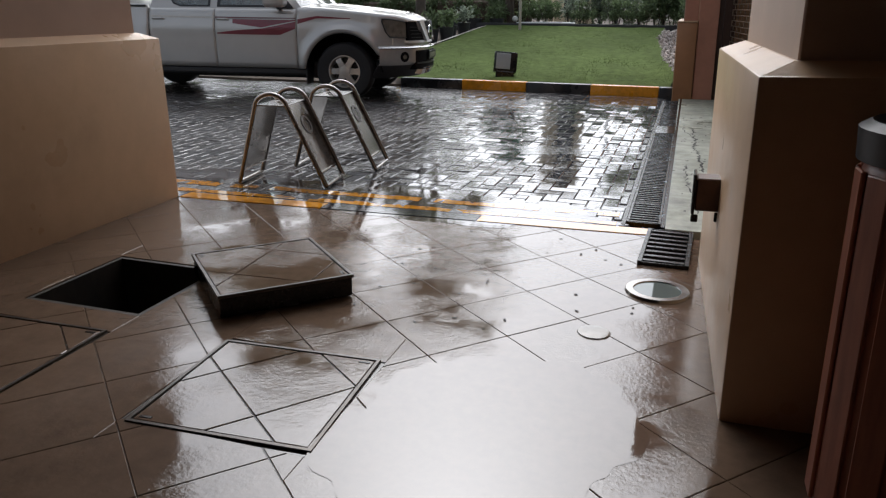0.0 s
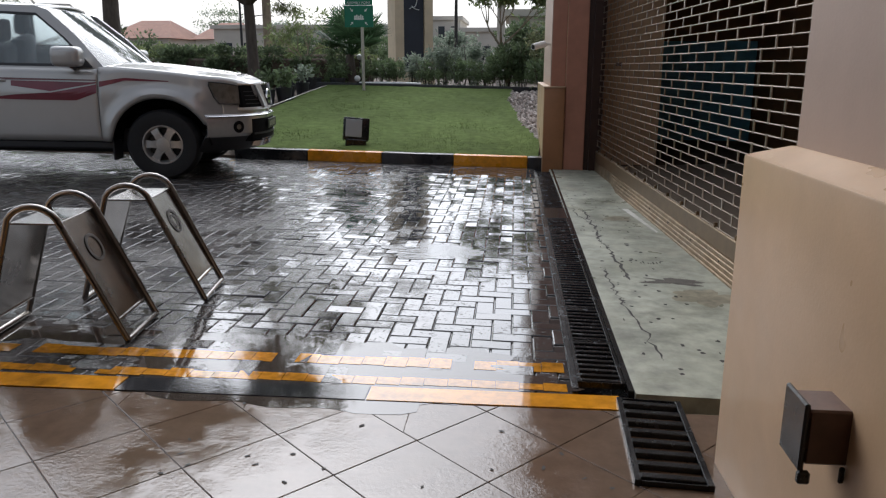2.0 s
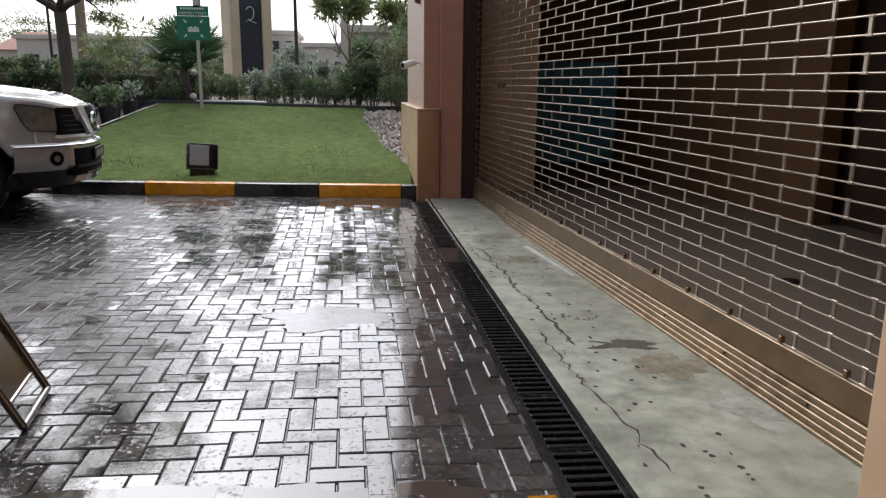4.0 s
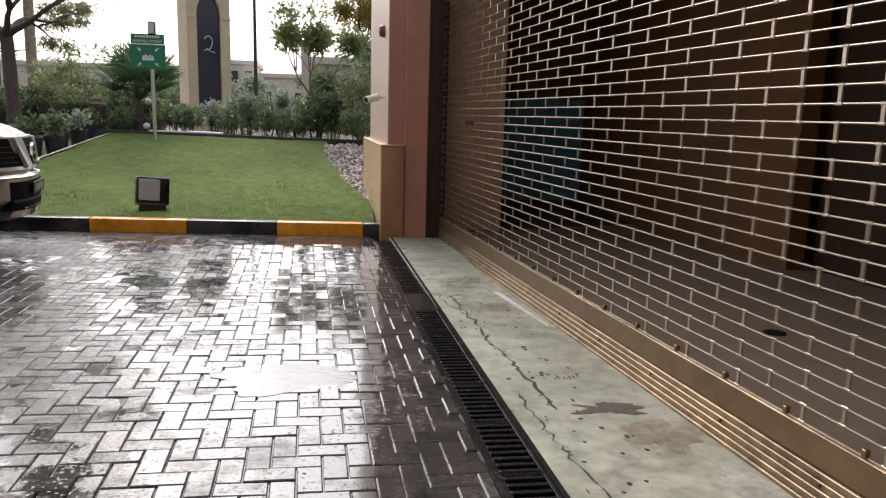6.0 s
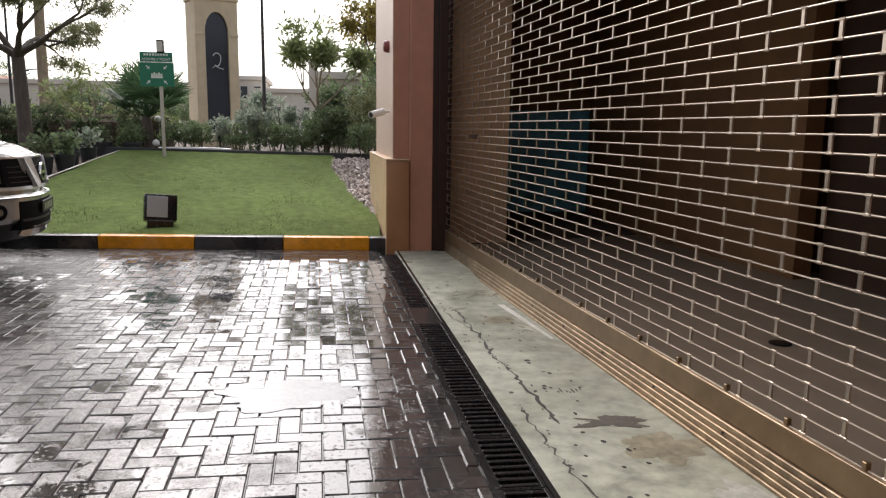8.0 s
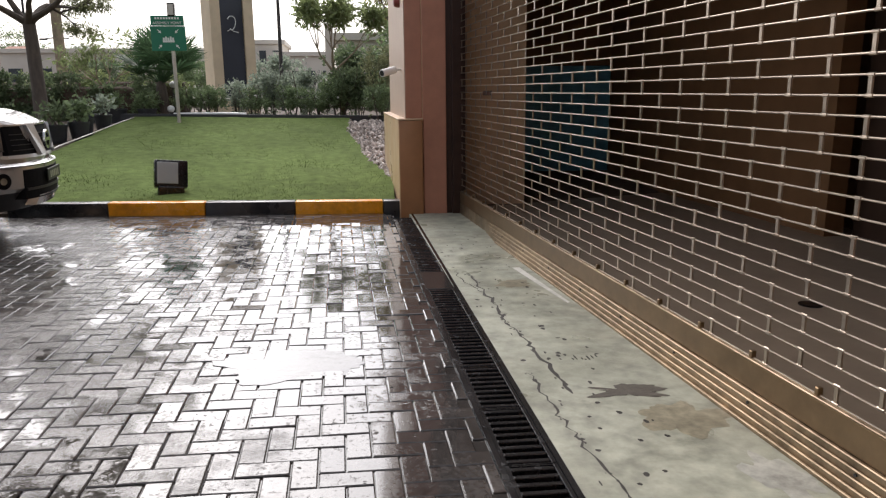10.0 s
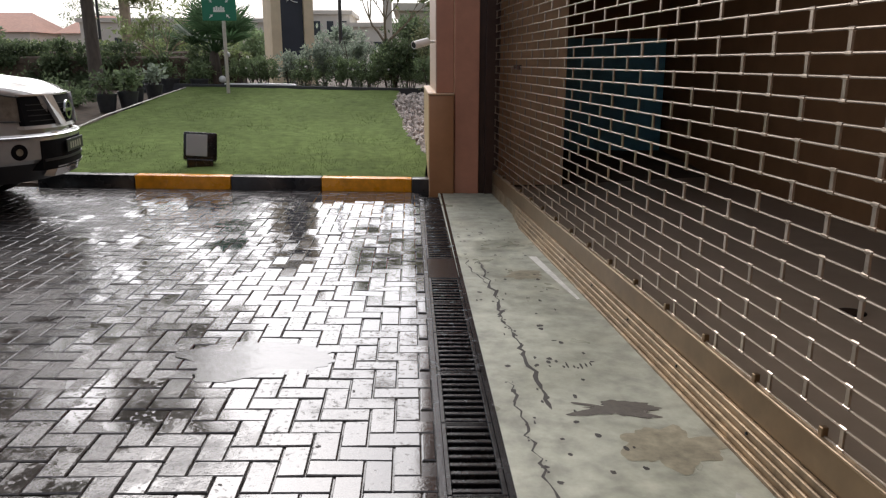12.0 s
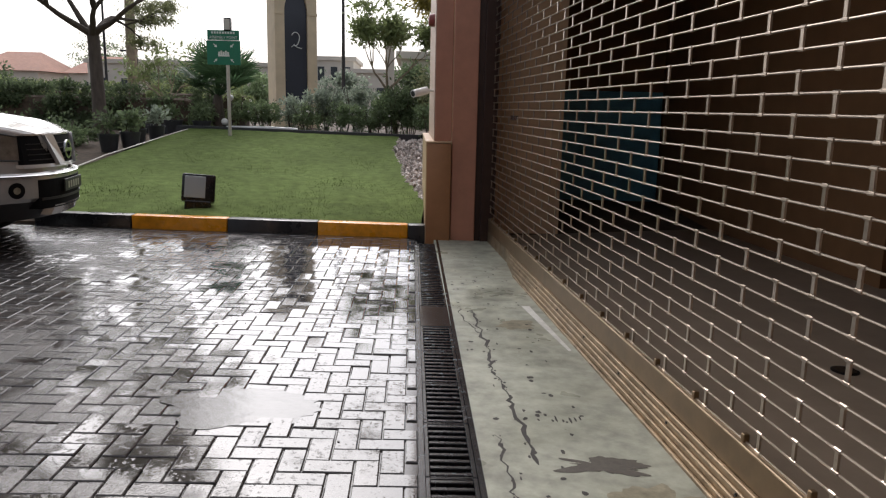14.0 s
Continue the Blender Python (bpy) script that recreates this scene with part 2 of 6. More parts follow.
def prism(bm, poly, z0, z1, m=None):
    """A slab from a flat outline (x, y)."""
    A = [bm.verts.new((x, y, z0)) for x, y in poly]
    B = [bm.verts.new((x, y, z1)) for x, y in poly]
    k = len(poly)
    bm.faces.new(A[::-1])
    bm.faces.new(B)
    for i in range(k):
        bm.faces.new((A[i], A[(i + 1) % k], B[(i + 1) % k], B[i]))
    if m is not None:
        bmesh.ops.transform(bm, matrix=m, verts=A + B)
    return bm


def structure(name, bm, mat, label, category, m=None):
    ob = obj(name, bm, mat)
    if m is not None:
        ob.matrix_world = m
    return tagged(ob, label, category, kind="structure")


# ---- the building's own axes: it stands 3.5 degrees off the kerb ----
BANG = 3.5
B = GT @ Matrix.Rotation(radians(BANG), 4, "Z")
BV = Matrix.Rotation(radians(BANG), 4, "Z")


def gz(x, y=0.0):
    """The height of the paving at a place."""
    return -math.tan(radians(1.2)) * x


# ---- ground ----
def terrain_z(y):
    return -0.75 if y < 11.25 else (0.02 + min(1.0, (y - 11.25) / 8.0) * 0.62 if y < 30 else 0.64)


bm = bmesh.new()
ys = [-600, -40, -8, 4, 11.2, 11.28, 13, 15, 17, 19.3, 24, 40, 120, 1500]
xs = [-900, -60, -20, -9, -4, 0, 4, 20, 60, 900]
rows = [[bm.verts.new((x, y, terrain_z(y) + (0.0 if y < 11.25 else gz(max(-60, min(60, x)))))) for x in xs] for y in ys]
for i in range(len(ys) - 1):
    for j in range(len(xs) - 1):
        bm.faces.new((rows[i][j], rows[i][j + 1], rows[i + 1][j + 1], rows[i + 1][j]))
structure("ground", bm, M_SOIL, "brown garden soil ground reaching the horizon", "ground")

# ---- tiled porch floor with its service pits ----
TILE, TA = 0.355, radians(47.6)
T0 = Vector((-1.007, 3.436))
TU = Vector((math.cos(TA), math.sin(TA))) * TILE
TV = Vector((math.sin(TA), -math.cos(TA))) * TILE
FLOOR_X0, FLOOR_X1, FLOOR_Y0 = -6.0, 2.6, -4.0


def edge_y(x):
    """The front edge of the porch floor."""
    return 4.165 + 0.048 * x


PITS = {"open": ((-2.255, 2.455), 0.6, 0.6), "shut": ((-1.145, 1.78), 0.63, 0.61), "side": ((-2.26, 1.68), 0.61, 0.6)}
hx, hy = PITS["open"][0]
PITM = {k: Matrix.Translation((v[0][0], v[0][1], 0)) @ Matrix.Rotation(radians(3.3), 4, "Z") for k, v in PITS.items()}

bm = bmesh.new()
c0, c1, r0, r1 = hx - 0.3, hx + 0.3, hy - 0.3, hy + 0.3
for x0, x1, y0, y1 in ((FLOOR_X0, c0, FLOOR_Y0, None), (c1, FLOOR_X1, FLOOR_Y0, None), (c0, c1, FLOOR_Y0, r0), (c0, c1, r1, None)):
    ya = edge_y(x0) - 0.125 if y1 is None else y1
    yb = edge_y(x1) - 0.125 if y1 is None else y1
    prism(bm, [(x0, y0), (x1, y0), (x1, yb), (x0, ya)], -0.6, -0.0035)
floor = structure("floor", bm, M_GROUT, "wet beige diagonal tile porch floor with dark joints", "floor", GT)


def clip_poly(poly, inside, cut):
    out = []
    for i, p in enumerate(poly):
        q = poly[(i + 1) % len(poly)]
        a, b = inside(p), inside(q)
        if a >= 0:
            out.append(p)
        if (a >= 0) != (b >= 0):
            out.append(p + (q - p) * (a / (a - b)))
    return out


def near_pit(c):
    for k, (o, w, d) in PITS.items():
        if abs(c.x - o[0]) < w / 2 + 0.27 and abs(c.y - o[1]) < d / 2 + 0.27:
            return True
    return False


def split_by_rect(poly, o, w, d):
    """The pieces of an outline that lie outside a rectangle."""
    pieces, rest = [], poly
    for f in (lambda p: (o[0] - w / 2) - p.x, lambda p: p.x - (o[0] + w / 2), lambda p: (o[1] - d / 2) - p.y, lambda p: p.y - (o[1] + d / 2)):
        a = clip_poly(rest, f, 0)
        rest = clip_poly(rest, lambda p, f=f: -f(p), 0)
        if len(a) > 2:
            pieces.append(a)
        if len(rest) < 3:
            break
    return pieces


def area(poly):
    return abs(sum(p.x * q.y - q.x * p.y for p, q in zip(poly, poly[1:] + poly[:1]))) / 2


def tile_mesh(poly, z0=-0.005, z1=0.0):
    bm = bmesh.new()
    c = sum(poly, Vector((0, 0))) / len(poly)
    lo = [bm.verts.new((p.x, p.y, z0)) for p in poly]
    mid = [bm.verts.new((p.x, p.y, z1 - 0.0015)) for p in poly]
    hi = [bm.verts.new((*(p + (c - p).normalized() * 0.003), z1)) for p in poly]
    k = len(poly)
    bm.faces.new(hi)
    for A, C in ((lo, mid), (mid, hi)):
        for i in range(k):
            bm.faces.new((A[i], A[(i + 1) % k], C[(i + 1) % k], C[i]))
    return bm


g = 0.0014
whole = tile_mesh([p - (p.normalized() * g) for p in (TU * s / 2 + TV * t / 2 for s, t in ((-1, 1), (-1, -1), (1, -1), (1, 1)))])
tile_me = bpy.data.meshes.new("tile")
bmesh.ops.recalc_face_normals(whole, faces=whole.faces)
whole.to_mesh(tile_me)
whole.free()
tile_me.materials.append(M_TILE)
TILES = []
for i in range(-24, 26):
    for j in range(-24, 26):
        c = T0 + TU * (i + 0.5) + TV * (j + 0.5)
        quad = [c + (TU * s / 2 + TV * t / 2) * (1 - 2 * g / TILE) for s, t in ((-1, 1), (-1, -1), (1, -1), (1, 1))]
        if c.y < -1.2 or c.x < FLOOR_X0 + 0.3 or c.x > FLOOR_X1 - 0.3:
            continue
        full = all(p.y < edge_y(p.x) - 0.131 for p in quad) and not near_pit(c)
        if full:
            ob = new("tile", tile_me)
            ob.parent = floor
            ob.location = (c.x, c.y, random.uniform(-0.0006, 0.0006))
            continue
        pieces = [clip_poly(quad, lambda p: edge_y(p.x) - 0.131 - p.y, 0)]
        for k in ("open", "shut", "side"):
            o, w, d = PITS[k]
            pieces = [q for p in pieces if len(p) > 2 for q in split_by_rect(p, o, w + 0.01, d + 0.01)]
        for p in pieces:
            if len(p) > 2 and area(p) > 4e-4:
                b2 = tile_mesh(p)
                bmesh.ops.recalc_face_normals(b2, faces=b2.faces)
                part("tile", b2, M_TILE, floor)

# painted edging stones along the floor's front edge
M_EDGEY = material("wet_yellow_edging_paint", (0.6, 0.25, 0.015), 0.03, vary=0.25, grain=14, stain=0.4, wet=2.5, rough_vary=0.05, coat=0.35)
M_EDGEB = material("wet_black_edging_paint", (0.03, 0.031, 0.034), 0.03, vary=0.3, grain=14, stain=0.3, wet=2.5, rough_vary=0.05, coat=0.35, bump=0.1)
for i in range(8):
    xa = -8.15 + i * 1.02
    xb = min(xa + 1.014, 0.02)
    bm = bmesh.new()
    prism(bm, [(xa, edge_y(xa) - 0.125), (xb, edge_y(xb) - 0.125), (xb, edge_y(xb)), (xa, edge_y(xa))], -0.3, 0.004)
    part("edging_stone", bm, M_EDGEY if i % 2 else M_EDGEB, floor, "yellow painted edging stone" if i % 2 else "black painted edging stone")

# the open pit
# near-black walls carry the depth's shade in their colour
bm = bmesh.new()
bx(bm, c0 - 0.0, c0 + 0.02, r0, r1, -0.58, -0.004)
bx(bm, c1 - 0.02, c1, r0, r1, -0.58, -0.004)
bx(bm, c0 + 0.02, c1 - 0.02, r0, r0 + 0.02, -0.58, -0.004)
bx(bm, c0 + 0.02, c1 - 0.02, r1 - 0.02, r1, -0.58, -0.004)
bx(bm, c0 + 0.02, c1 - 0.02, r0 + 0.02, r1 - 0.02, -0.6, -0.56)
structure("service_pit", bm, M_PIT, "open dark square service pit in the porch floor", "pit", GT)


M_RIM = material("tarnished_rim", (0.07, 0.06, 0.052), 0.3, metal=0.5, vary=0.3, grain=25)


def pit_cover(name, m, w, d, h, label):
    """A steel tray with tile set into it."""
    t = thing(name, m, label, "manhole cover")
    bm = bmesh.new()
    bx(bm, -w / 2, w / 2, -d / 2, d / 2, 0, h - 0.004, 0.003)
    part("tray", bm, M_IRON, t, "dark steel tray")
    bm = bmesh.new()
    for s in (-1, 1):
        bx(bm, s * w / 2 - 0.006, s * w / 2 + 0.006, -d / 2 - 0.006, d / 2 + 0.006, h - 0.012, h + 0.002)
        bx(bm, -w / 2 + 0.006, w / 2 - 0.006, s * d / 2 - 0.006, s * d / 2 + 0.006, h - 0.012, h + 0.002)
    part("rim", bm, M_RIM, t, "thin worn steel rim")
    W = [Vector(p) for p in ((-w / 2 + 0.012, -d / 2 + 0.012), (w / 2 - 0.012, -d / 2 + 0.012), (w / 2 - 0.012, d / 2 - 0.012), (-w / 2 + 0.012, d / 2 - 0.012))]
    for i in range(-2, 3):
        for j in range(-2, 3):
            c = Vector((0.05, 0.08)) + TU * i + TV * j
            q = [c + (TU * s / 2 + TV * u / 2) * 0.985 for s, u in ((-1, 1), (-1, -1), (1, -1), (1, 1))]
            for f in (lambda p: p.x - W[0].x, lambda p: W[1].x - p.x, lambda p: p.y - W[0].y, lambda p: W[2].y - p.y):
                q = clip_poly(q, f, 0) if len(q) > 2 else q
            if len(q) > 2 and area(q) > 3e-4:
                b2 = tile_mesh(q, h - 0.004, h)
                bmesh.ops.recalc_face_normals(b2, faces=b2.faces)
                part("tile", b2, M_TILE, t)
    for s in (-1, 1):
        bm = bmesh.new()
        bx(bm, s * (w / 2 - 0.045) - 0.022, s * (w / 2 - 0.045) + 0.022, s * (d / 2 - 0.03) - 0.007, s * (d / 2 - 0.03) + 0.007, h - 0.006, h + 0.002, 0.002)
        part("lifting_slot", bm, M_IRON, t, "dark lifting slot")
    return t


pit_cover("manhole_cover", GT @ Matrix.Translation((-1.145, 1.78, -0.075)) @ Matrix.Rotation(radians(3.0), 4, "Z"), 0.615, 0.595, 0.078,
          "tile-inlaid square manhole cover lying flush in the wet floor")
pit_cover("manhole_cover", GT @ Matrix.Translation((-2.26, 1.68, -0.075)) @ Matrix.Rotation(radians(2.0), 4, "Z"), 0.59, 0.585, 0.078,
          "tile-inlaid square manhole cover set in the shaded floor")
pit_cover("manhole_cover", GT @ Matrix.Translation((-1.62, 2.64, 0.006)) @ Matrix.Rotation(radians(-44.5), 4, "Z"), 0.595, 0.575, 0.098,
          "lifted tile-inlaid manhole cover lying beside the open pit")

# round floor trap and a low round cap
t = thing("floor_drain", GT @ Matrix.Translation((0.08, 3.14, 0)), "round glass-covered floor light with a metal ring", "floor drain")
bm = bmesh.new()
lathe(bm, [(0.1, 0.0005), (0.145, 0.0005), (0.14, 0.014), (0.108, 0.014)], 32, closed=True)
smooth(part("ring", bm, M_STEEL, t, "dull steel ring"))
bm = bmesh.new()
lathe(bm, [(0.001, 0.0008), (0.107, 0.0008), (0.107, 0.009), (0.001, 0.009)], 32)
part("lens", bm, glass("lens_glass", (0.16, 0.2, 0.19), 0.03, 0.3), t, "wet grey-green glass lens")
t = thing("round_cover", GT @ Matrix.Translation((-0.14, 2.6, 0)), "small round pale cap on the wet tile floor", "cover")
bm = bmesh.new()
lathe(bm, [(0.066, 0.0008), (0.063, 0.004), (0.04, 0.006), (0.001, 0.0065)], 24)
smooth(part("cover_disc", bm, material("wet_pale_cap", (0.3, 0.27, 0.23), 0.06, vary=0.2), t))

# ---- drain channel ----
DX0, DX1 = -0.165, 0.065
bm = bmesh.new()
for ya, yb in ((4.22, 11.08),):
    bx(bm, DX0 - 0.012, DX0 + 0.012, ya, yb, -0.3, 0.004)
    bx(bm, DX1 - 0.012, DX1 + 0.012, ya, yb, -0.3, 0.004)
    bx(bm, DX0 + 0.012, DX1 - 0.012, ya, yb, -0.3, -0.22)
structure("drain_channel", bm, M_IRON, "black iron framed drain channel along the concrete apron", "drain", GT)


def grate_thing(name, m, w, l, pitch, bar, rail, label, group=""):
    """An iron grate: a frame and its cross bars."""
    t = thing(name, m, label, "drain grate", group)
    bm = bmesh.new()
    bx(bm, 0, rail, 0, l, -0.03, 0.0, 0.002)
    bx(bm, w - rail, w, 0, l, -0.03, 0.0, 0.002)
    bx(bm, rail, w - rail, 0, 0.006, -0.028, -0.003)
    bx(bm, rail, w - rail, l - 0.006, l, -0.028, -0.003)
    part("frame", bm, M_IRON, t)
    n = int(l / pitch)
    for i in range(n):
        y = (i + 0.5) * l / n
        part("bar", box(rail, w - rail, y - bar, y + bar, -0.026, -0.0015, 0.003), M_IRON, t)
    return t


grate = None
for i in range(13):
    y = 4.3 + i * 0.504
    if 7.75 < y + 0.25 < 8.35:
        continue
    m = GT @ Matrix.Translation((DX0 + 0.013, y, 0.001))
    if grate is None:
        grate = grate_thing("drain_grate", m, 0.204, 0.498, 0.05, 0.012, 0.018, "wet black cast iron slotted drain grate", "drain grates in the channel")
    else:
        copy_thing(grate, m)
bm = box(DX0 + 0.013, DX1 - 0.013, 7.83, 8.32, -0.2, 0.002, 0.004)
tagged(obj("channel_cover_slab", bm, M_JOINT), "dark wet concrete slab bridging the drain channel", "slab").matrix_world = GT
grate_thing("floor_grate", GT @ Matrix.Translation((-0.035, 3.5, 0.022)) @ Matrix.Rotation(radians(-2), 4, "Z"), 0.25, 0.62, 0.075, 0.016, 0.022, "wet black cast iron grate on the tile floor")

# ---- concrete apron in front of the shutter ----
SH0, SH1 = Vector((0.635, 11.12)), Vector((1.13, 3.75))   # foot of the shutter, far and near end
SDIR = (SH1 - SH0).normalized()
SLEN = (SH1 - SH0).length
SANG = math.atan2(SDIR.y, SDIR.x)
bm = bmesh.new()
edge = [(0.079, 4.2), (1.15, 4.2), (SH0.x + 0.05, 11.12), (0.03, 11.12)]
prism(bm, edge, -0.4, 0.002)
apron = structure("concrete_apron", bm, M_CONC, "damp grey concrete apron with long cracks before the shutter", "pavement", GT)


def crack(pts, width, name="crack"):
    bm = bmesh.new()
    fine = []
    for (x0, y0), (x1, y1) in zip(pts, pts[1:]):
        n = 9
        for k in range(n):
            t = k / n
            fine.append((x0 + (x1 - x0) * t + random.gauss(0, 0.010), y0 + (y1 - y0) * t))
    fine.append(pts[-1])
    vs = []
    for i, (x, y) in enumerate(fine):
        w = width * random.uniform(0.25, 1.6) * (0.3 if i in (0, len(fine) - 1) else 1)
        vs.append((bm.verts.new((x - w, y, 0.0032)), bm.verts.new((x + w, y, 0.0032))))
    for (p, q), (r, s) in zip(vs, vs[1:]):
        bm.faces.new((p, q, s, r))
    # chips broken out beside it
    for x, y in fine:
        if random.random() < 0.45:
            cx, cy, q = x + random.gauss(0, width * 1.6), y + random.gauss(0, 0.03), width * random.uniform(0.5, 1.5)
            bm.faces.new([bm.verts.new((cx + q * math.cos(a) * random.uniform(0.4, 1), cy + 2 * q * math.sin(a) * random.uniform(0.4, 1), 0.0034)) for a in (0.3, 1.6, 2.9, 4.0, 5.3)])
    return part(name, bm, M_CRACK, apron, "dark jagged crack")


crack([(0.2, 8.25), (0.23, 8.17), (0.25, 7.46), (0.24, 7.05), (0.28, 6.71), (0.285, 6.35), (0.31, 5.92)], 0.008)
crack([(0.165, 6.2), (0.188, 5.76), (0.19, 5.5), (0.23, 5.1), (0.26, 4.6)], 0.005)
crack([(0.13, 8.3), (0.15, 8.0), (0.22, 7.7)], 0.004)
crack([(0.02 + 0.08, 8.35), (0.35, 8.4), (0.6, 8.33)], 0.003)


def blob(cx, cy, rx, ry, n=40, rough=0.25, seed=0, ang=0.0):
    """An uneven round outline."""
    pts = []
    for k in range(n):
        a = 2 * math.pi * k / n
        r = 1 + rough * noise.noise(Vector((math.cos(a) * 1.7 + seed * 9.1, math.sin(a) * 1.7, seed))) * 1.6 + rough * 0.4 * noise.noise(Vector((math.cos(a) * 6 + seed, math.sin(a) * 6, 3)))
        x, y = rx * r * math.cos(a), ry * r * math.sin(a)
        pts.append((cx + x * math.cos(ang) - y * math.sin(ang), cy + x * math.sin(ang) + y * math.cos(ang)))
    return pts


def flat(poly, z):
    bm = bmesh.new()
    bm.faces.new([bm.verts.new((x, y, z)) for x, y in poly])
    return bm


part("worn_patch", flat(blob(0.56, 5.93, 0.175, 0.065, 90, 0.75, 3, -0.12), 0.0036), M_PATCH, apron, "dark chipped patch")
part("worn_patch", flat(blob(0.66, 5.89, 0.06, 0.03, 60, 0.8, 5, -0.3), 0.0038), M_PATCH, apron, "dark chipped patch")
M_BLOOM = material("pale_lime_bloom", (0.42, 0.42, 0.37), 0.3, vary=0.3, grain=18, stain=0.5)
M_RUST = material("rusty_stain", (0.26, 0.235, 0.165), 0.4, vary=0.35, grain=20, stain=0.4)
part("stain", flat(blob(0.72, 5.62, 0.2, 0.13, 60, 0.5, 31, 0.3), 0.0032), M_RUST, apron, "brownish stain")
part("stain", flat(blob(0.83, 5.1, 0.1, 0.2, 60, 0.5, 32, 0.2), 0.0033), M_BLOOM, apron, "pale lime bloom")
part("stain", flat(blob(0.5, 7.9, 0.12, 0.1, 50, 0.5, 34), 0.0031), M_RUST, apron, "brownish stain")
part("scrape", flat([(0.6, 8.4), (0.66, 8.4), (0.7, 8.0), (0.76, 7.4), (0.74, 7.38), (0.66, 7.95)], 0.0034), M_SCRATCH, apron, "pale scrape mark")
for x, y in ((0.47, 6.38), (0.5, 6.36), (0.535, 6.37), (0.56, 6.38), (0.585, 6.39)):
    part("scratch_mark", flat(blob(x, y, 0.005, random.uniform(0.015, 0.035), 10, 0.3, x * 50), 0.0036), M_CRACK, apron)
for k in range(110):
    y = random.uniform(4.4, 10.2)
    x = random.uniform(0.12, 0.6)
    part("speck", flat(blob(x, y, random.uniform(0.004, 0.014), random.uniform(0.006, 0.02), 9, 0.4, k), 0.0035), M_CRACK, apron)

# ---- far kerb ----
KY0, KY1 = 11.16, 11.31
kerb = thing("kerb", GT, "yellow and black painted concrete kerb along the lawn", "kerb", kind="structure")
bounds = [-4.26, -3.235, -2.215, -1.24, -0.255, -0.062]
for i, (x0, x1) in enumerate(zip(bounds, bounds[1:])):
    yel = i in (1, 3)
    bm = box(x0 + 0.003, x1 - 0.003, KY0, KY1, -0.3, 0.143, 0.012, 2)
    smooth(part("kerb_stone", bm, M_YEL if yel else M_BLK, kerb, "yellow painted kerb stone" if yel else "black painted kerb stone"))
for i in range(2):
    d = Vector((-0.33, 1.0)).normalized()
    p = Vector((-4.52, 12.0)) + d * (i * 1.0)
    bm = box(-0.14, 0.0, 0.0, 0.994, -0.3, 0.0, 0.012, 2)
    ob = smooth(part("kerb_stone", bm, M_BLK if i % 2 else M_YEL, kerb))
    ob.matrix_local = Matrix.Translation((p.x, p.y, 0.143 + i * 0.07)) @ Matrix.Rotation(math.atan2(d.y, d.x) - math.pi / 2, 4, "Z")

# ---- pavers in herringbone ----
pave = obj("pavement", box(-16, DX0 - 0.013, 4.05 - 0.3, KY0 - 0.002, -0.4, -0.008), M_JOINT)
pave.matrix_world = GT
bm = bmesh.new()
prism(bm, [(-16, edge_y(-16) + 0.002), (DX0 - 0.013, edge_y(DX0) + 0.002), (DX0 - 0.013, KY0 - 0.002), (-4.28, KY0 - 0.002), (-6.4, 17.4), (-16, 17.4)], -0.4, -0.008)
bm.to_mesh(pave.data)
bm.free()
tagged(pave, "wet grey concrete block paving laid in herringbone", "pavement", kind="structure")


def paver_geo(w, l, z=0.0):
    h, g, c = 0.014, 0.002, 0.005
    lo = [(g, g), (w - g, g), (w - g, l - g), (g, l - g)]
    hi = [(g + c, g + c), (w - g - c, g + c), (w - g - c, l - g - c), (g + c, l - g - c)]
    v = [(x, y, -h) for x, y in lo] + [(x, y, -c * 0.75) for x, y in lo] + [(x, y, 0) for x, y in hi]
    f = [(8, 9, 10, 11)]
    for a in (0, 4):
        f += [(a + i, a + (i + 1) % 4, a + 4 + (i + 1) % 4, a + 4 + i) for i in range(4)]
    return v, f


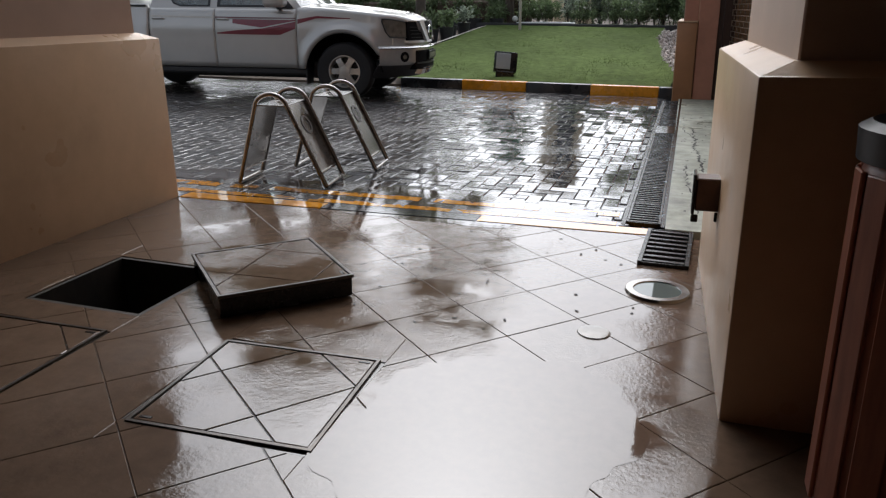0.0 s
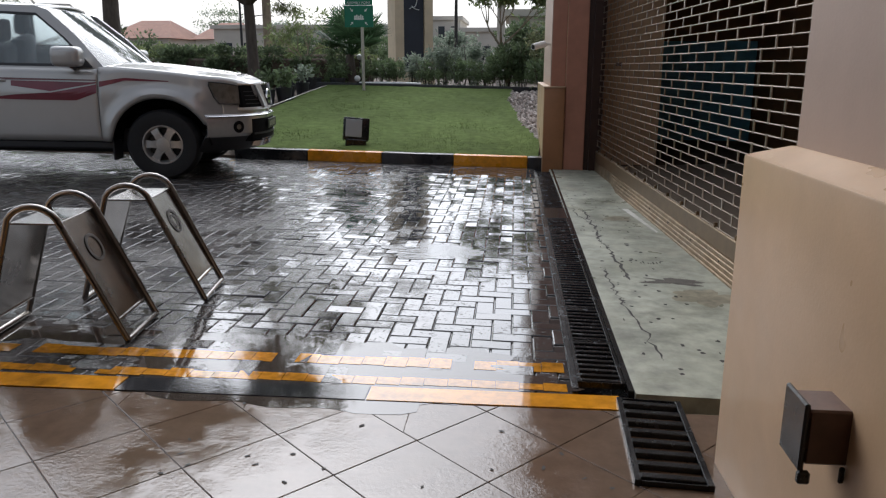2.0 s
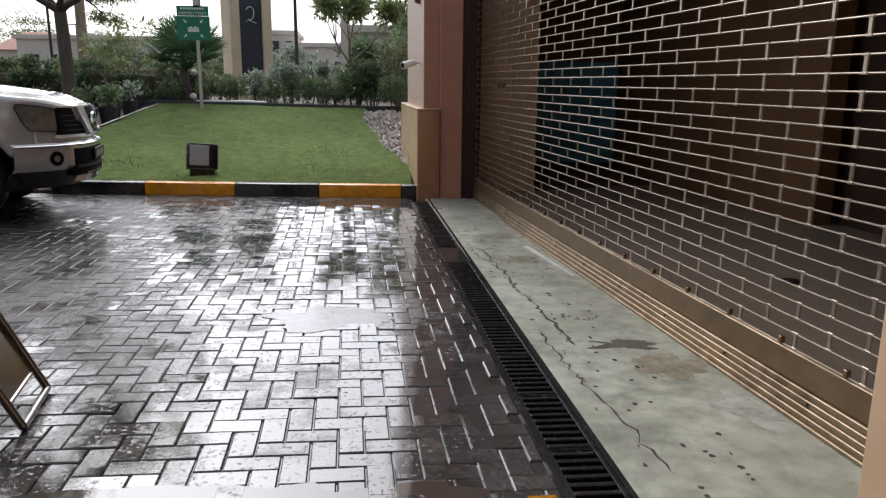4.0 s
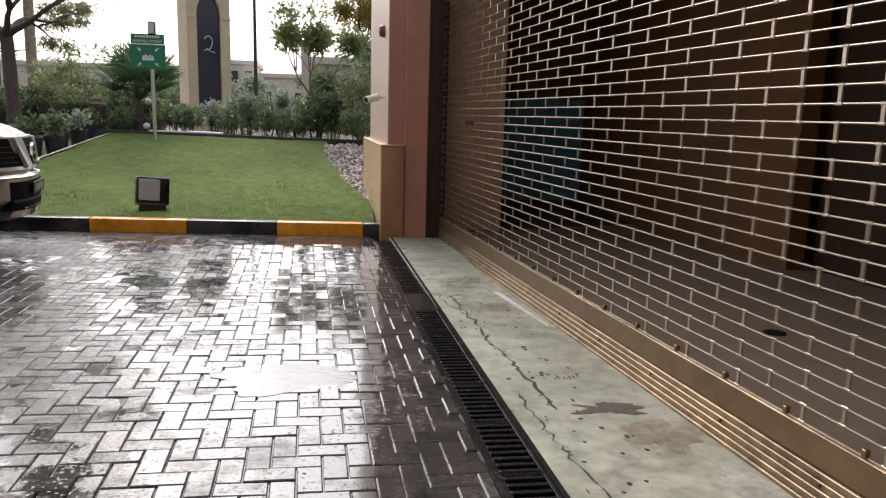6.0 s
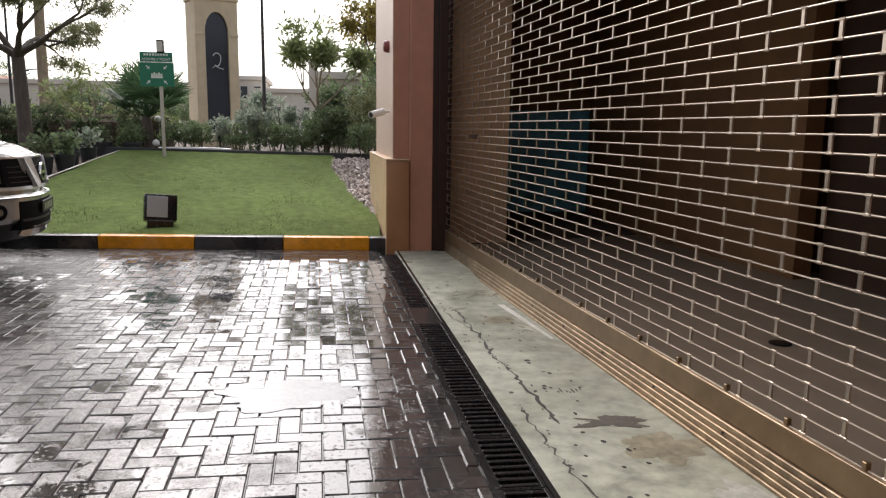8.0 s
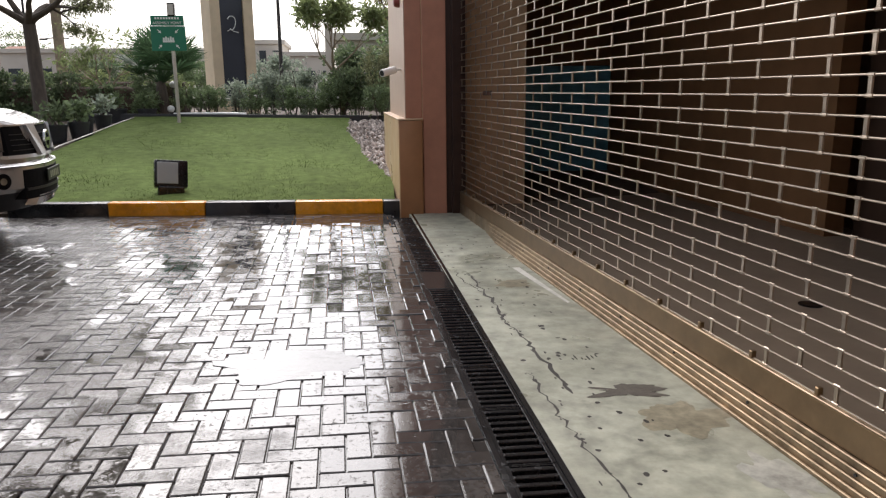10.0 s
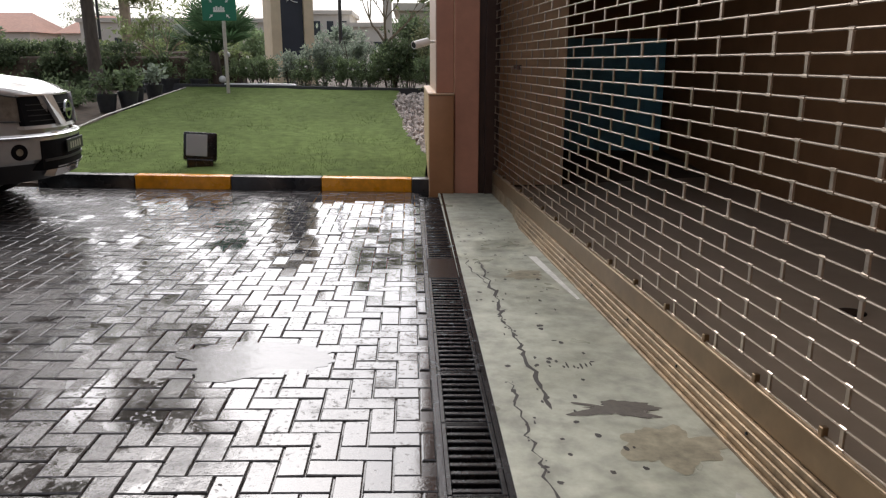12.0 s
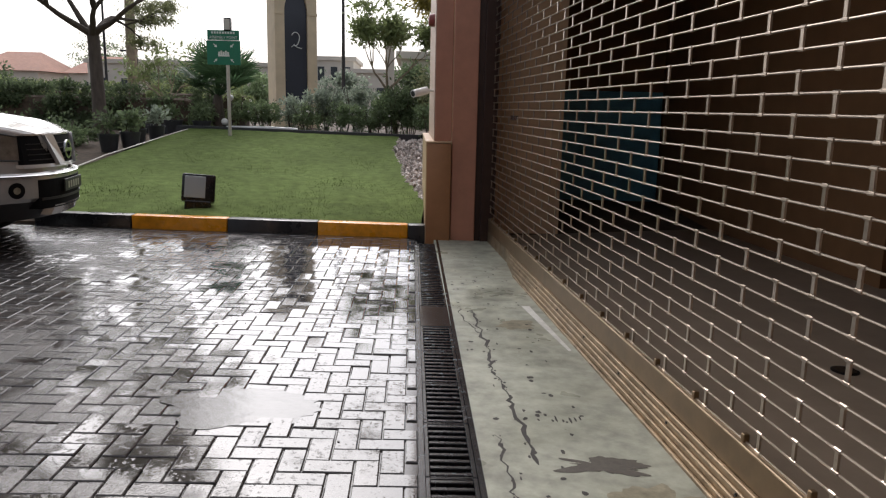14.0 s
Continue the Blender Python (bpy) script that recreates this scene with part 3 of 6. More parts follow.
CELL = 0.1005
PX0, PY0 = -0.935, 5.63
shared = {}
for key, (w, l) in {"h": (2 * CELL, CELL), "v": (CELL, 2 * CELL)}.items():
    me = bpy.data.meshes.new("paver")
    me.from_pydata(*[paver_geo(w, l)[0], [], paver_geo(w, l)[1]])
    me.materials.append(M_PAVER)
    shared[key] = me
rest_v, rest_f, singles = [], [], 0
for i in range(-90, 9):
    for j in range(-20, 58):
        k = (i - j) % 4
        if k not in (1, 0):
            continue
        key, w, l = ("h", 2, 1) if k == 1 else ("v", 1, 2)
        x, y = PX0 + i * CELL, PY0 + j * CELL
        x1, y1 = x + w * CELL, y + l * CELL
        if x1 > DX0 - 0.012 or y < edge_y(x1) + 0.004 or y1 > KY0 - 0.004:
            if x1 > DX0 + 0.09 or y1 < edge_y(x) + 0.02 or y > KY0 - 0.02:
                continue
            xa, ya, xb, yb = x, max(y, edge_y(x1) + 0.004), min(x1, DX0 - 0.013), min(y1, KY0 - 0.003)
            if xb - xa < 0.02 or yb - ya < 0.02:
                continue
            v, f = paver_geo(xb - xa, yb - ya)
            s = len(rest_v)
            rest_v += [(xa + p[0], ya + p[1], p[2]) for p in v]
            rest_f += [tuple(s + q for q in face) for face in f]
            continue
        tilt = (random.gauss(0, 0.011), random.gauss(0, 0.011), random.gauss(0, 0.0012))
        if -2.15 < x < -0.2 and y < 7.2 and singles < 300:
            ob = new("paver", shared[key])
            ob.parent = pave
            ob.location = (x, y, tilt[2])
            ob.rotation_euler = (tilt[0], tilt[1], 0)
            singles += 1
            continue
        v, f = paver_geo(w * CELL, l * CELL)
        s = len(rest_v)
        rest_v += [(x + p[0], y + p[1], p[2] + tilt[2] + (p[0] - CELL) * tilt[1] + (p[1] - CELL) * tilt[0]) for p in v]
        rest_f += [tuple(s + q for q in face) for face in f]
me = bpy.data.meshes.new("pavers")
me.from_pydata(rest_v, [], rest_f)
me.materials.append(M_PAVER)
ob = new("pavers", me)
ob.parent = pave
tagged(ob, kind="stuff")

# worn yellow lines painted on the paving
M_LINE = material("worn_yellow_line", (0.5, 0.21, 0.015), 0.03, vary=0.35, grain=25, stain=0.5, wet=2.0, rough_vary=0.05, coat=0.4)
for y0, y1 in ((4.19, 4.28), (4.385, 4.5)):
    for x in np.arange(-7.6, -0.25, 0.1):
        if random.random() < 0.05:
            continue
        sh = 0.048 * x
        a, b = y0 + random.uniform(0, 0.012), y1 - random.uniform(0, 0.02)
        part("painted_line", flat([(x, a + sh), (x + 0.098, a + sh), (x + 0.098, b + sh), (x, b + sh)], 0.0026), M_LINE, pave)

# ---- columns, walls ----
def up(p):
    """A place on the paving, with things there standing upright."""
    return Matrix.Translation((p[0], p[1], gz(p[0])))


def plinth_column(name, m, w, d, h, chamfer, inset, top, mats, label):
    """A column on a wider plinth with a sloping cap; the corner nearest the yard lies at the origin."""
    t = thing(name, m, label, "column", kind="structure")
    bm = box(0, w, 0, d, -0.5, h, 0.008, 2)
    smooth(part("plinth", bm, mats[0], t))
    bm = bmesh.new()
    lo = [(0.004, 0.004), (w - 0.004, 0.004), (w - 0.004, d - 0.004), (0.004, d - 0.004)]
    hi = [(inset - 0.01, inset - 0.01), (w - inset + 0.01, inset - 0.01), (w - inset + 0.01, d - inset + 0.01), (inset - 0.01, d - inset + 0.01)]
    A = [bm.verts.new((x, y, h - 0.002)) for x, y in lo]
    C = [bm.verts.new((x, y, h + chamfer)) for x, y in hi]
    for i in range(4):
        bm.faces.new((A[i], A[(i + 1) % 4], C[(i + 1) % 4], C[i]))
    bm.faces.new(C)
    part("sloping_cap", bm, mats[1], t)
    bm = box(inset, w - inset, inset, d - inset, h, top, 0.006)
    part("shaft", bm, mats[2], t)
    return t


plinth_column("column_near", up((0.313, 2.06)) @ Matrix.Rotation(radians(1.8), 4, "Z"), 1.5, 1.63, 1.058, 0.035, 0.11, 3.1, (M_TAN, M_TAN, M_PINK),
              "tan plastered column with a wider sloped-cap plinth")
plinth_column("column_side", up((-4.3, 1.6)) @ Matrix.Rotation(radians(1.0), 4, "Z"), 1.28, 2.28, 1.0, 0.035, 0.1, 3.1, (M_TAN, M_TAN, M_PINK),
              "tan plastered column with a wider sloped-cap plinth")
# the far column beside the lawn
# daylight is put into its colours: lighter sheets on the side, darker fronts
t = thing("column_far", up((0, 0)), "brown-red column on a tan plinth beside the shutter", "column", kind="structure")
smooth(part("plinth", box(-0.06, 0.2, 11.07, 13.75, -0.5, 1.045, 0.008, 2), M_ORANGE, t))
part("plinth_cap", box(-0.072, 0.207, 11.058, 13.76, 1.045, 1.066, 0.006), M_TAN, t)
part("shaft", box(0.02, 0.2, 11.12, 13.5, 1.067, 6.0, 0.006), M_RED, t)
part("shaft_groove", box(0.2005, 0.2075, 11.126, 13.5, 1.0, 6.0), M_TAN, t, "pale joint between the two shafts")
part("pier", box(0.208, 0.47, 11.1, 13.4, -0.5, 6.0, 0.006), M_RED, t)
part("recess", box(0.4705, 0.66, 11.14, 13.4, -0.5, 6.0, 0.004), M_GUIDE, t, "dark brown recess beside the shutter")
part("side_facing", box(0.012, 0.0195, 11.125, 13.5, 1.067, 6.0), M_PINK, t, "pinkish sheet for the lit side face")
part("plinth_facing", box(-0.068, -0.0605, 11.08, 13.74, -0.4, 1.043), M_TAN, t, "tan sheet for the lit side face")

# the passage behind the shutter
SM = Matrix.Translation((SH0.x, SH0.y, gz(0.9))) @ Matrix.Rotation(SANG, 4, "Z")   # x runs along the shutter towards the porch, y outwards or inwards
INW = 1.0 if (SM.to_3x3() @ Vector((0, 1, 0))).x > 0 else -1.0


def sbox(s0, s1, d0, d1, z0, z1, bev=0.0):
    """A box in the shutter's own axes: along it, behind it, up."""
    a, b = sorted((INW * d0, INW * d1))
    return box(s0, s1, a, b, z0, z1, bev)


PD, PEND = 2.9, SLEN + 0.25
structure("passage_floor", sbox(-2.5, PEND, 0.06, PD + 0.6, -0.4, 0.03), M_PASSFLOOR, "grey floor of the dim passage behind the shutter", "floor", SM)
# coloured lighter than the other passage walls, standing in for light at this end
structure("wall_passage_far", sbox(-2.496, -0.35, 0.064, 0.87, 0.03, 4.2), M_BROWNLIT, "brown wall corner at the far end of the passage", "wall", SM)
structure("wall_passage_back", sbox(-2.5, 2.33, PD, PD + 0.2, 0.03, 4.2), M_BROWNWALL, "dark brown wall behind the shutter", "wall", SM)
# added panel: the doorway's shade is put into its near-black brown
structure("door_1", sbox(2.33, 4.6, PD + 0.3, PD + 0.36, 0.03, 4.2), M_DOORSHADE, "dark panel standing in for a shaded doorway in the passage wall", "door", SM)
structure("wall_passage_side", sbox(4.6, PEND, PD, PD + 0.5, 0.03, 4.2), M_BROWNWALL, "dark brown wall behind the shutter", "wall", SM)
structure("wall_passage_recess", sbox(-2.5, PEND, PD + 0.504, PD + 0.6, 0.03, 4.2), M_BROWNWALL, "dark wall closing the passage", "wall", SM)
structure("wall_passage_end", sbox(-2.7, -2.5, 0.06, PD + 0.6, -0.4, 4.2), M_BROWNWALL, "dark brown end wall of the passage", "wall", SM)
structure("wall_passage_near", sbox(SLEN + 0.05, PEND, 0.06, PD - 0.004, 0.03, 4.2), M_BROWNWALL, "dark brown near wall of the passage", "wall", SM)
structure("ceiling_passage", sbox(-2.7, PEND, 0.06, PD + 0.6, 4.2, 4.4), M_CEIL, "ceiling of the passage behind the shutter", "ceiling", SM)
structure("wall_over_shutter", sbox(-0.1, SLEN + 0.3, -0.05, 0.3, 3.6, 6.0), M_RED, "brown-red wall above the shutter", "wall", SM)
board = tagged(obj("display_board", sbox(-2.49, -2.42, 0.88, PD - 0.03, 0.03, 1.72, 0.006), M_TEAL), "dark teal board leaning on the passage end wall", "board")
board.matrix_world = SM

t = thing("floor_plate", Matrix.Translation((2.22, 7.0, 0.0115)), "small round dark plate on the passage floor", "floor plate")
bm = bmesh.new()
lathe(bm, [(0.075, 0.0), (0.075, 0.006), (0.06, 0.009), (0.001, 0.009)], 20)
part("plate", bm, M_IRON, t)

# porch: closed round the camera; outer walls and ceiling are unseen, added for shade
structure("wall_porch_back", box(-6.2, 2.8, -4.2, -4.0, -0.6, 3.1), M_DARKWALL, "unseen porch back wall", "wall")
structure("wall_porch_west", box(-6.2, -6.0, -4.0, 3.7, -0.6, 3.1), M_DARKWALL, "unseen porch side wall", "wall")
structure("wall_porch_east", box(2.6, 2.8, -4.0, 3.7, -0.6, 3.1), M_DARKWALL, "unseen porch side wall", "wall")
structure("wall_beside_column", box(1.1, 2.8, 3.725, 3.95, -0.6, 6.0), M_PINK, "pinkish wall between column and shutter", "wall")
structure("ceiling", box(-6.2, 2.8, -4.2, 3.72, 3.1, 3.5), M_CEIL, "unseen pale porch ceiling", "ceiling")

# ---- the shutter ----
def shutter():
    t = thing("rolling_shutter", SM, "closed bronze rolling grille in a brick pattern", "shutter", kind="structure")
    row, link, z0, top = 0.0687, 0.4095, 0.2621, 3.6
    links, one, n_link = bmesh.new(), bmesh.new(), 0
    bx(one, -0.0085, 0.0085, -0.004, 0.004, -0.004, row + 0.004)
    for zz in (0, row):
        tube(one, [(-0.016, 0, zz), (0.016, 0, zz)], 0.0072, 7)
    link_me = bpy.data.meshes.new("link")
    one.to_mesh(link_me)
    one.free()
    link_me.materials.append(M_GRILLE)
    n = int((top - z0) / row)
    for r in range(n + 1):
        z = z0 + r * row
        rod = bmesh.new()
        tube(rod, [(0.03, 0, z), (SLEN - 0.02, 0, z)], 0.0043, 8)
        smooth(part("rod", rod, M_GRILLE, t))
        if r == n:
            break
        off = 0.17 if r % 2 else 0.67
        k = 0
        while (off - 1 + k) * link < SLEN - 0.03:
            s = (off - 1 + k) * link
            k += 1
            if s < 0.05:
                continue
            if s > 2.9 and z < 1.95 and n_link < 300:
                ob = new("link", link_me)
                ob.parent = t
                ob.location = (s, 0, z)
                n_link += 1
                continue
            bx(links, s - 0.0085, s + 0.0085, -0.004, 0.004, z - 0.004, z + row + 0.004)
            for zz in (z, z + row):
                tube(links, [(s - 0.016, 0, zz), (s + 0.016, 0, zz)], 0.0072, 7)
    for k in range(int(SLEN / link)):
        s = (k + 0.45) * link
        part("clip", sbox(s - 0.011, s + 0.011, -0.012, 0.012, 0.256, z0 + 0.03, 0.003), M_BRONZE, t)
    ob = part("links", links, M_GRILLE, t)
    tagged(ob, kind="stuff")
    # the bottom bar and stepped sill
    part("bottom_bar", sbox(0.04, SLEN, -0.02, 0.02, 0.128, 0.252, 0.004), M_BRONZE, t, "bronze bottom bar")
    part("bar_lip", sbox(0.04, SLEN, -0.024, 0.016, 0.2525, 0.2605, 0.003), M_BRASS, t, "lighter bronze lip of the bottom bar")
    # ribbed threshold rails, which begin a little way from the column
    for k, (d0, d1, za, zb) in enumerate(((-0.036, -0.0205, 0.0, 0.128), (-0.048, -0.0365, 0.0, 0.1), (-0.06, -0.0485, 0.0, 0.072), (-0.073, -0.0605, 0.0, 0.045), (-0.088, -0.0735, 0.0, 0.02))):
        part("sill_step", sbox(1.25 + 0.12 * k, SLEN, d0, d1, za, zb, 0.0035), M_BRASS, t, "ribbed bronze sill")
    part("sill_base", sbox(0.04, SLEN, -0.0202, 0.06, -0.05, 0.1275), M_BRASS, t)
    part("lock_plate", sbox(1.0, 1.28, -0.009, 0.009, 1.336, 1.378, 0.003), M_IRON, t, "dark lock plate")
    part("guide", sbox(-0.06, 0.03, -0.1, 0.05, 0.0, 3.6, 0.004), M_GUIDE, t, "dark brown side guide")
    for s in np.arange(1.85, SLEN - 0.1, 0.62):
        bm = bmesh.new()
        tube(bm, [(s, INW * -0.03, 0.085), (s, INW * -0.0535, 0.085)], 0.007, 8)
        part("screw", bm, M_IRON, t)
    return t


shutter()

# ---- lawn ----
LX = lambda y: max(-5.0 + 0.03 * math.sin(y * 1.7), -4.38 - 0.31 * (y - 11.3))
GX = lambda y: -0.08 - 0.45 * min(1.0, max(0.0, (y - 12.4) / 4.0)) + 0.03 * math.sin(y * 2.1)
LZ = lambda x, y: 0.12 + 0.66 * min(1.0, max(0.0, (y - 11.31) / 7.9)) ** 0.92
bm = bmesh.new()
ny, nx = 40, 30
grid = []
for i in range(ny + 1):
    y = 11.312 + i * (19.25 - 11.312) / ny
    x0, x1 = LX(y), GX(y)
    grid.append([bm.verts.new((x0 + (x1 - x0) * j / nx, y, LZ(0, y) + 0.02 * noise.noise(Vector((j * 0.4, y, 0))))) for j in range(nx + 1)])
for i in range(ny):
    for j in range(nx):
        bm.faces.new((grid[i][j], grid[i][j + 1], grid[i + 1][j + 1], grid[i + 1][j]))
lawn = structure("lawn", bm, M_LAWN, "short green sloping lawn behind the kerb", "lawn", GT)
rng = random.Random(4)
vv, ff = [], []
for k in range(17000):
    y = 11.33 + 7.9 * rng.random() ** 1.6
    x = rng.uniform(LX(y) + 0.02, GX(y) - 0.02)
    z = LZ(0, y) - 0.012
    a, h, w = rng.uniform(0, 6.28), rng.uniform(0.016, 0.034), 0.004
    lx, ly = rng.gauss(0, 0.014), rng.gauss(0, 0.014)
    s = len(vv)
    vv += [(x - w * math.cos(a), y - w * math.sin(a), z), (x + w * math.cos(a), y + w * math.sin(a), z), (x + lx, y + ly, z + h)]
    ff.append((s, s + 1, s + 2))
me = bpy.data.meshes.new("grass_blades")
me.from_pydata(vv, [], ff)
me.materials.append(M_BLADE)
ob = new("grass_blades", me)
ob.parent = lawn
tagged(ob, kind="stuff")

# gravel strip
bm = bmesh.new()
for k in range(900):
    y = 12.55 + 6.3 * rng.random()
    x = rng.uniform(GX(y) - 0.03, 0.25)
    r = rng.uniform(0.02, 0.055)
    m = Matrix.Translation((x, y, LZ(0, y) - 0.02 + r * 0.3)) @ Euler((rng.random() * 3, rng.random() * 3, rng.random() * 3)).to_matrix().to_4x4() @ Matrix.Diagonal((r, r * rng.uniform(0.6, 1), r * rng.uniform(0.45, 0.7), 1))
    bmesh.ops.create_icosphere(bm, subdivisions=1, radius=1, matrix=m)
ob = tagged(obj("gravel", bm, M_STONE), "pale rounded river stones beside the column", "gravel", kind="stuff")
ob.matrix_world = GT

# ---- pickup truck ----
M_PAINT = material("white_car_paint", (0.5, 0.49, 0.465), 0.28, metal=0.3, vary=0.03, grain=3, coat=1.0, stain=0.05)
M_GLASS = glass("tinted_car_glass", (0.62, 0.72, 0.74), 0.12, 0.8)
M_GLASS.node_tree.nodes["Principled BSDF"].inputs["IOR"].default_value = 1.6
M_SCREEN = glass("windscreen_glass", (0.62, 0.7, 0.68), 0.02, 0.8)
M_SCREEN.node_tree.nodes["Principled BSDF"].inputs["IOR"].default_value = 1.65
M_TYRE = material("tyre_rubber", (0.014, 0.014, 0.015), 0.65, vary=0.2, grain=30)
M_ALLOY = material("alloy_wheel", (0.55, 0.54, 0.52), 0.3, metal=0.7, vary=0.08)
M_TRIM = material("black_trim", (0.025, 0.025, 0.027), 0.45, vary=0.15)
M_GREYPL = material("grey_bumper_plastic", (0.5, 0.47, 0.42), 0.3, metal=0.2, vary=0.08, coat=0.4)
M_CHROME = material("chrome", (0.6, 0.6, 0.61), 0.16, metal=1.0, vary=0.03)
M_DECAL = material("red_stripe_decal", (0.18, 0.018, 0.034), 0.3, vary=0.12, grain=6, coat=0.5)
M_DECAL2 = material("dark_red_stripe_decal", (0.12, 0.03, 0.03), 0.3, vary=0.1, coat=0.5)
M_LAMPGL = material("headlight_lens", (0.33, 0.3, 0.25), 0.12, metal=0.6, vary=0.35, grain=14, coat=1.0)
M_SILVER = material("silver_bumper_paint", (0.62, 0.61, 0.59), 0.24, metal=0.6, vary=0.05, coat=0.6)
M_MESH = material("black_grille_mesh", (0.006, 0.006, 0.007), 0.7, vary=0.2, spec=0.1)
M_SEAT = material("grey_seat_fabric", (0.08, 0.08, 0.085), 0.8)
M_SACK = material("white_sack", (0.62, 0.6, 0.56), 0.7, vary=0.1, grain=8, bump=0.4, bump_scale=20)
M_BLUE = material("blue_tarp", (0.04, 0.14, 0.34), 0.45, vary=0.2, grain=6)


def truck_w(x):
    w = 0.905
    if x > 0.3:
        w = min(w, 0.905 * (max(0.02, 0.95 - x) / 0.44) ** 0.4545, 0.905 - 0.1 * max(0.0, (x - 0.3) / 0.25) ** 2)
    if x < -4.1:
        w -= 0.06 * ((-4.1 - x) / 0.22) ** 2
    return w


def nose_x(y):
    """The rounded front of the body, seen from above."""
    return 0.95 - 0.44 * (abs(y) / 0.905) ** 2.2


def bumper_x(y):
    return 0.985 - 0.5 * (abs(y) / 0.925) ** 2.6


def nose_slab(curve, y0, y1, z0, z1, off, back, lean=0.0):
    """A piece that follows the rounded front between two sides and two heights."""
    bm = bmesh.new()
    ys = np.linspace(y0, y1, max(3, int(abs(y1 - y0) / 0.05) + 1))
    rings = []
    for y in ys:
        xf = curve(y) + off
        rings.append([bm.verts.new(p) for p in ((back, y, z0), (xf, y, z0), (xf - lean, y, z1), (back, y, z1))])
    for A, C in zip(rings, rings[1:]):
        for i in range(4):
            bm.faces.new((A[i], A[(i + 1) % 4], C[(i + 1) % 4], C[i]))
    bm.faces.new(rings[0])
    bm.faces.new(rings[-1][::-1])
    bmesh.ops.recalc_face_normals(bm, faces=bm.faces)
    return bm


def truck_bottom(x):
    z = 0.41 if x < 0.46 else 0.6
    for c in (0.0, -3.2):
        if abs(x - c) < 0.5:
            z = max(z, 0.38 + math.sqrt(0.5 ** 2 - (x - c) ** 2))
    return z


def truck_top(x):
    if x < -2.7:
        return 1.23
    if x < -0.62:
        return 1.18
    if x < 0.5:
        return 1.2 - 0.08 * ((x + 0.62) / 1.12) ** 1.5
    return 1.12 - 0.11 * ((x - 0.5) / 0.4) ** 2


def truck_y(x, z):
    flare = 0.055 * sum(math.exp(-((math.hypot(x - c, z - 0.38) - 0.545) / 0.06) ** 2) for c in (0.0, -3.2))
    k = (z - 0.72) / 0.5
    return truck_w(x) * (1 - 0.055 * k * k) + flare + 0.012 * math.exp(-((z - 0.93) / 0.05) ** 2)


def side_strip(x0, x1, sgn, step=0.035, zs=11):
    bm = bmesh.new()
    n = max(2, int((x1 - x0) / step))
    cols = []
    for i in range(n + 1):
        x = x0 + (x1 - x0) * i / n
        zb, zt = truck_bottom(x), truck_top(x)
        cols.append([bm.verts.new((x, sgn * truck_y(x, zb + (zt - zb) * j / zs), zb + (zt - zb) * j / zs)) for j in range(zs + 1)])
    for A, C in zip(cols, cols[1:]):
        for j in range(zs):
            f = (A[j], C[j], C[j + 1], A[j + 1])
            bm.faces.new(f if sgn < 0 else f[::-1])
    return bm


def filled(outer, holes, place):
    """A flat panel with openings; place() maps its two coordinates into space."""
    bm = bmesh.new()
    edges = []
    for loop in [outer] + holes:
        vs = [bm.verts.new((u, v, 0)) for u, v in loop]
        edges += [bm.edges.new((vs[i], vs[(i + 1) % len(vs)])) for i in range(len(vs))]
    bmesh.ops.triangle_fill(bm, edges=edges, use_beauty=True)
    for v in bm.verts:
        v.co = place(v.co.x, v.co.y)
    bmesh.ops.recalc_face_normals(bm, faces=bm.faces)
    return bm


def solid(ob, t):
    md = ob.modifiers.new("thickness", "SOLIDIFY")
    md.thickness, md.offset = t, -1
    return ob


def wheel(t, x, y, sgn):
    m = Matrix.Translation((x, y, 0.382)) @ Matrix.Rotation(radians(-90 * sgn), 4, "X")
    h = new("wheel")
    h.parent = t
    h.matrix_local = m
    bm = bmesh.new()
    lathe(bm, [(0.21, -0.11), (0.29, -0.125), (0.355, -0.118), (0.38, -0.085), (0.382, 0.0), (0.38, 0.085), (0.355, 0.118), (0.29, 0.125), (0.21, 0.11)], 40, closed=True)
    smooth(part("tyre", bm, M_TYRE, h, "black rubber tyre"))
    bm = bmesh.new()
    lathe(bm, [(0.211, -0.1), (0.213, 0.112), (0.199, 0.112), (0.184, 0.06), (0.18, -0.1)], 36, closed=True)
    for k in range(6):
        a = k * math.pi / 3
        mm = Matrix.Rotation(a, 4, "Z")
        vs = []
        for r, w, z in ((0.05, 0.045, 0.085), (0.13, 0.036, 0.088), (0.193, 0.046, 0.075)):
            for dz in (0.0, -0.035):
                vs += [bm.verts.new((r, -w, z + dz)), bm.verts.new((r, w, z + dz))]
        for q in (0, 4):
            a0, a1, b0, b1 = vs[q], vs[q + 1], vs[q + 2], vs[q + 3]
            c0_, c1_, d0, d1 = vs[q + 4], vs[q + 5], vs[q + 6], vs[q + 7]
            bm.faces.new((a0, c0_, c1_, a1))
            bm.faces.new((a0, b0, d0, c0_))
            bm.faces.new((a1, c1_, d1, b1))
        bmesh.ops.transform(bm, matrix=mm, verts=vs)
    smooth(part("rim", bm, M_ALLOY, h, "six-spoke alloy rim"), 30)
    bm = bmesh.new()
    lathe(bm, [(0.075, 0.02), (0.072, 0.092), (0.04, 0.1), (0.001, 0.102)], 20)
    smooth(part("hub", bm, M_GREYPL, h, "grey hub cap"))
    bm = bmesh.new()
    lathe(bm, [(0.178, -0.02), (0.178, 0.0), (0.001, 0.0)], 24)
    part("brake", bm, M_TRIM, h, "dark brake")


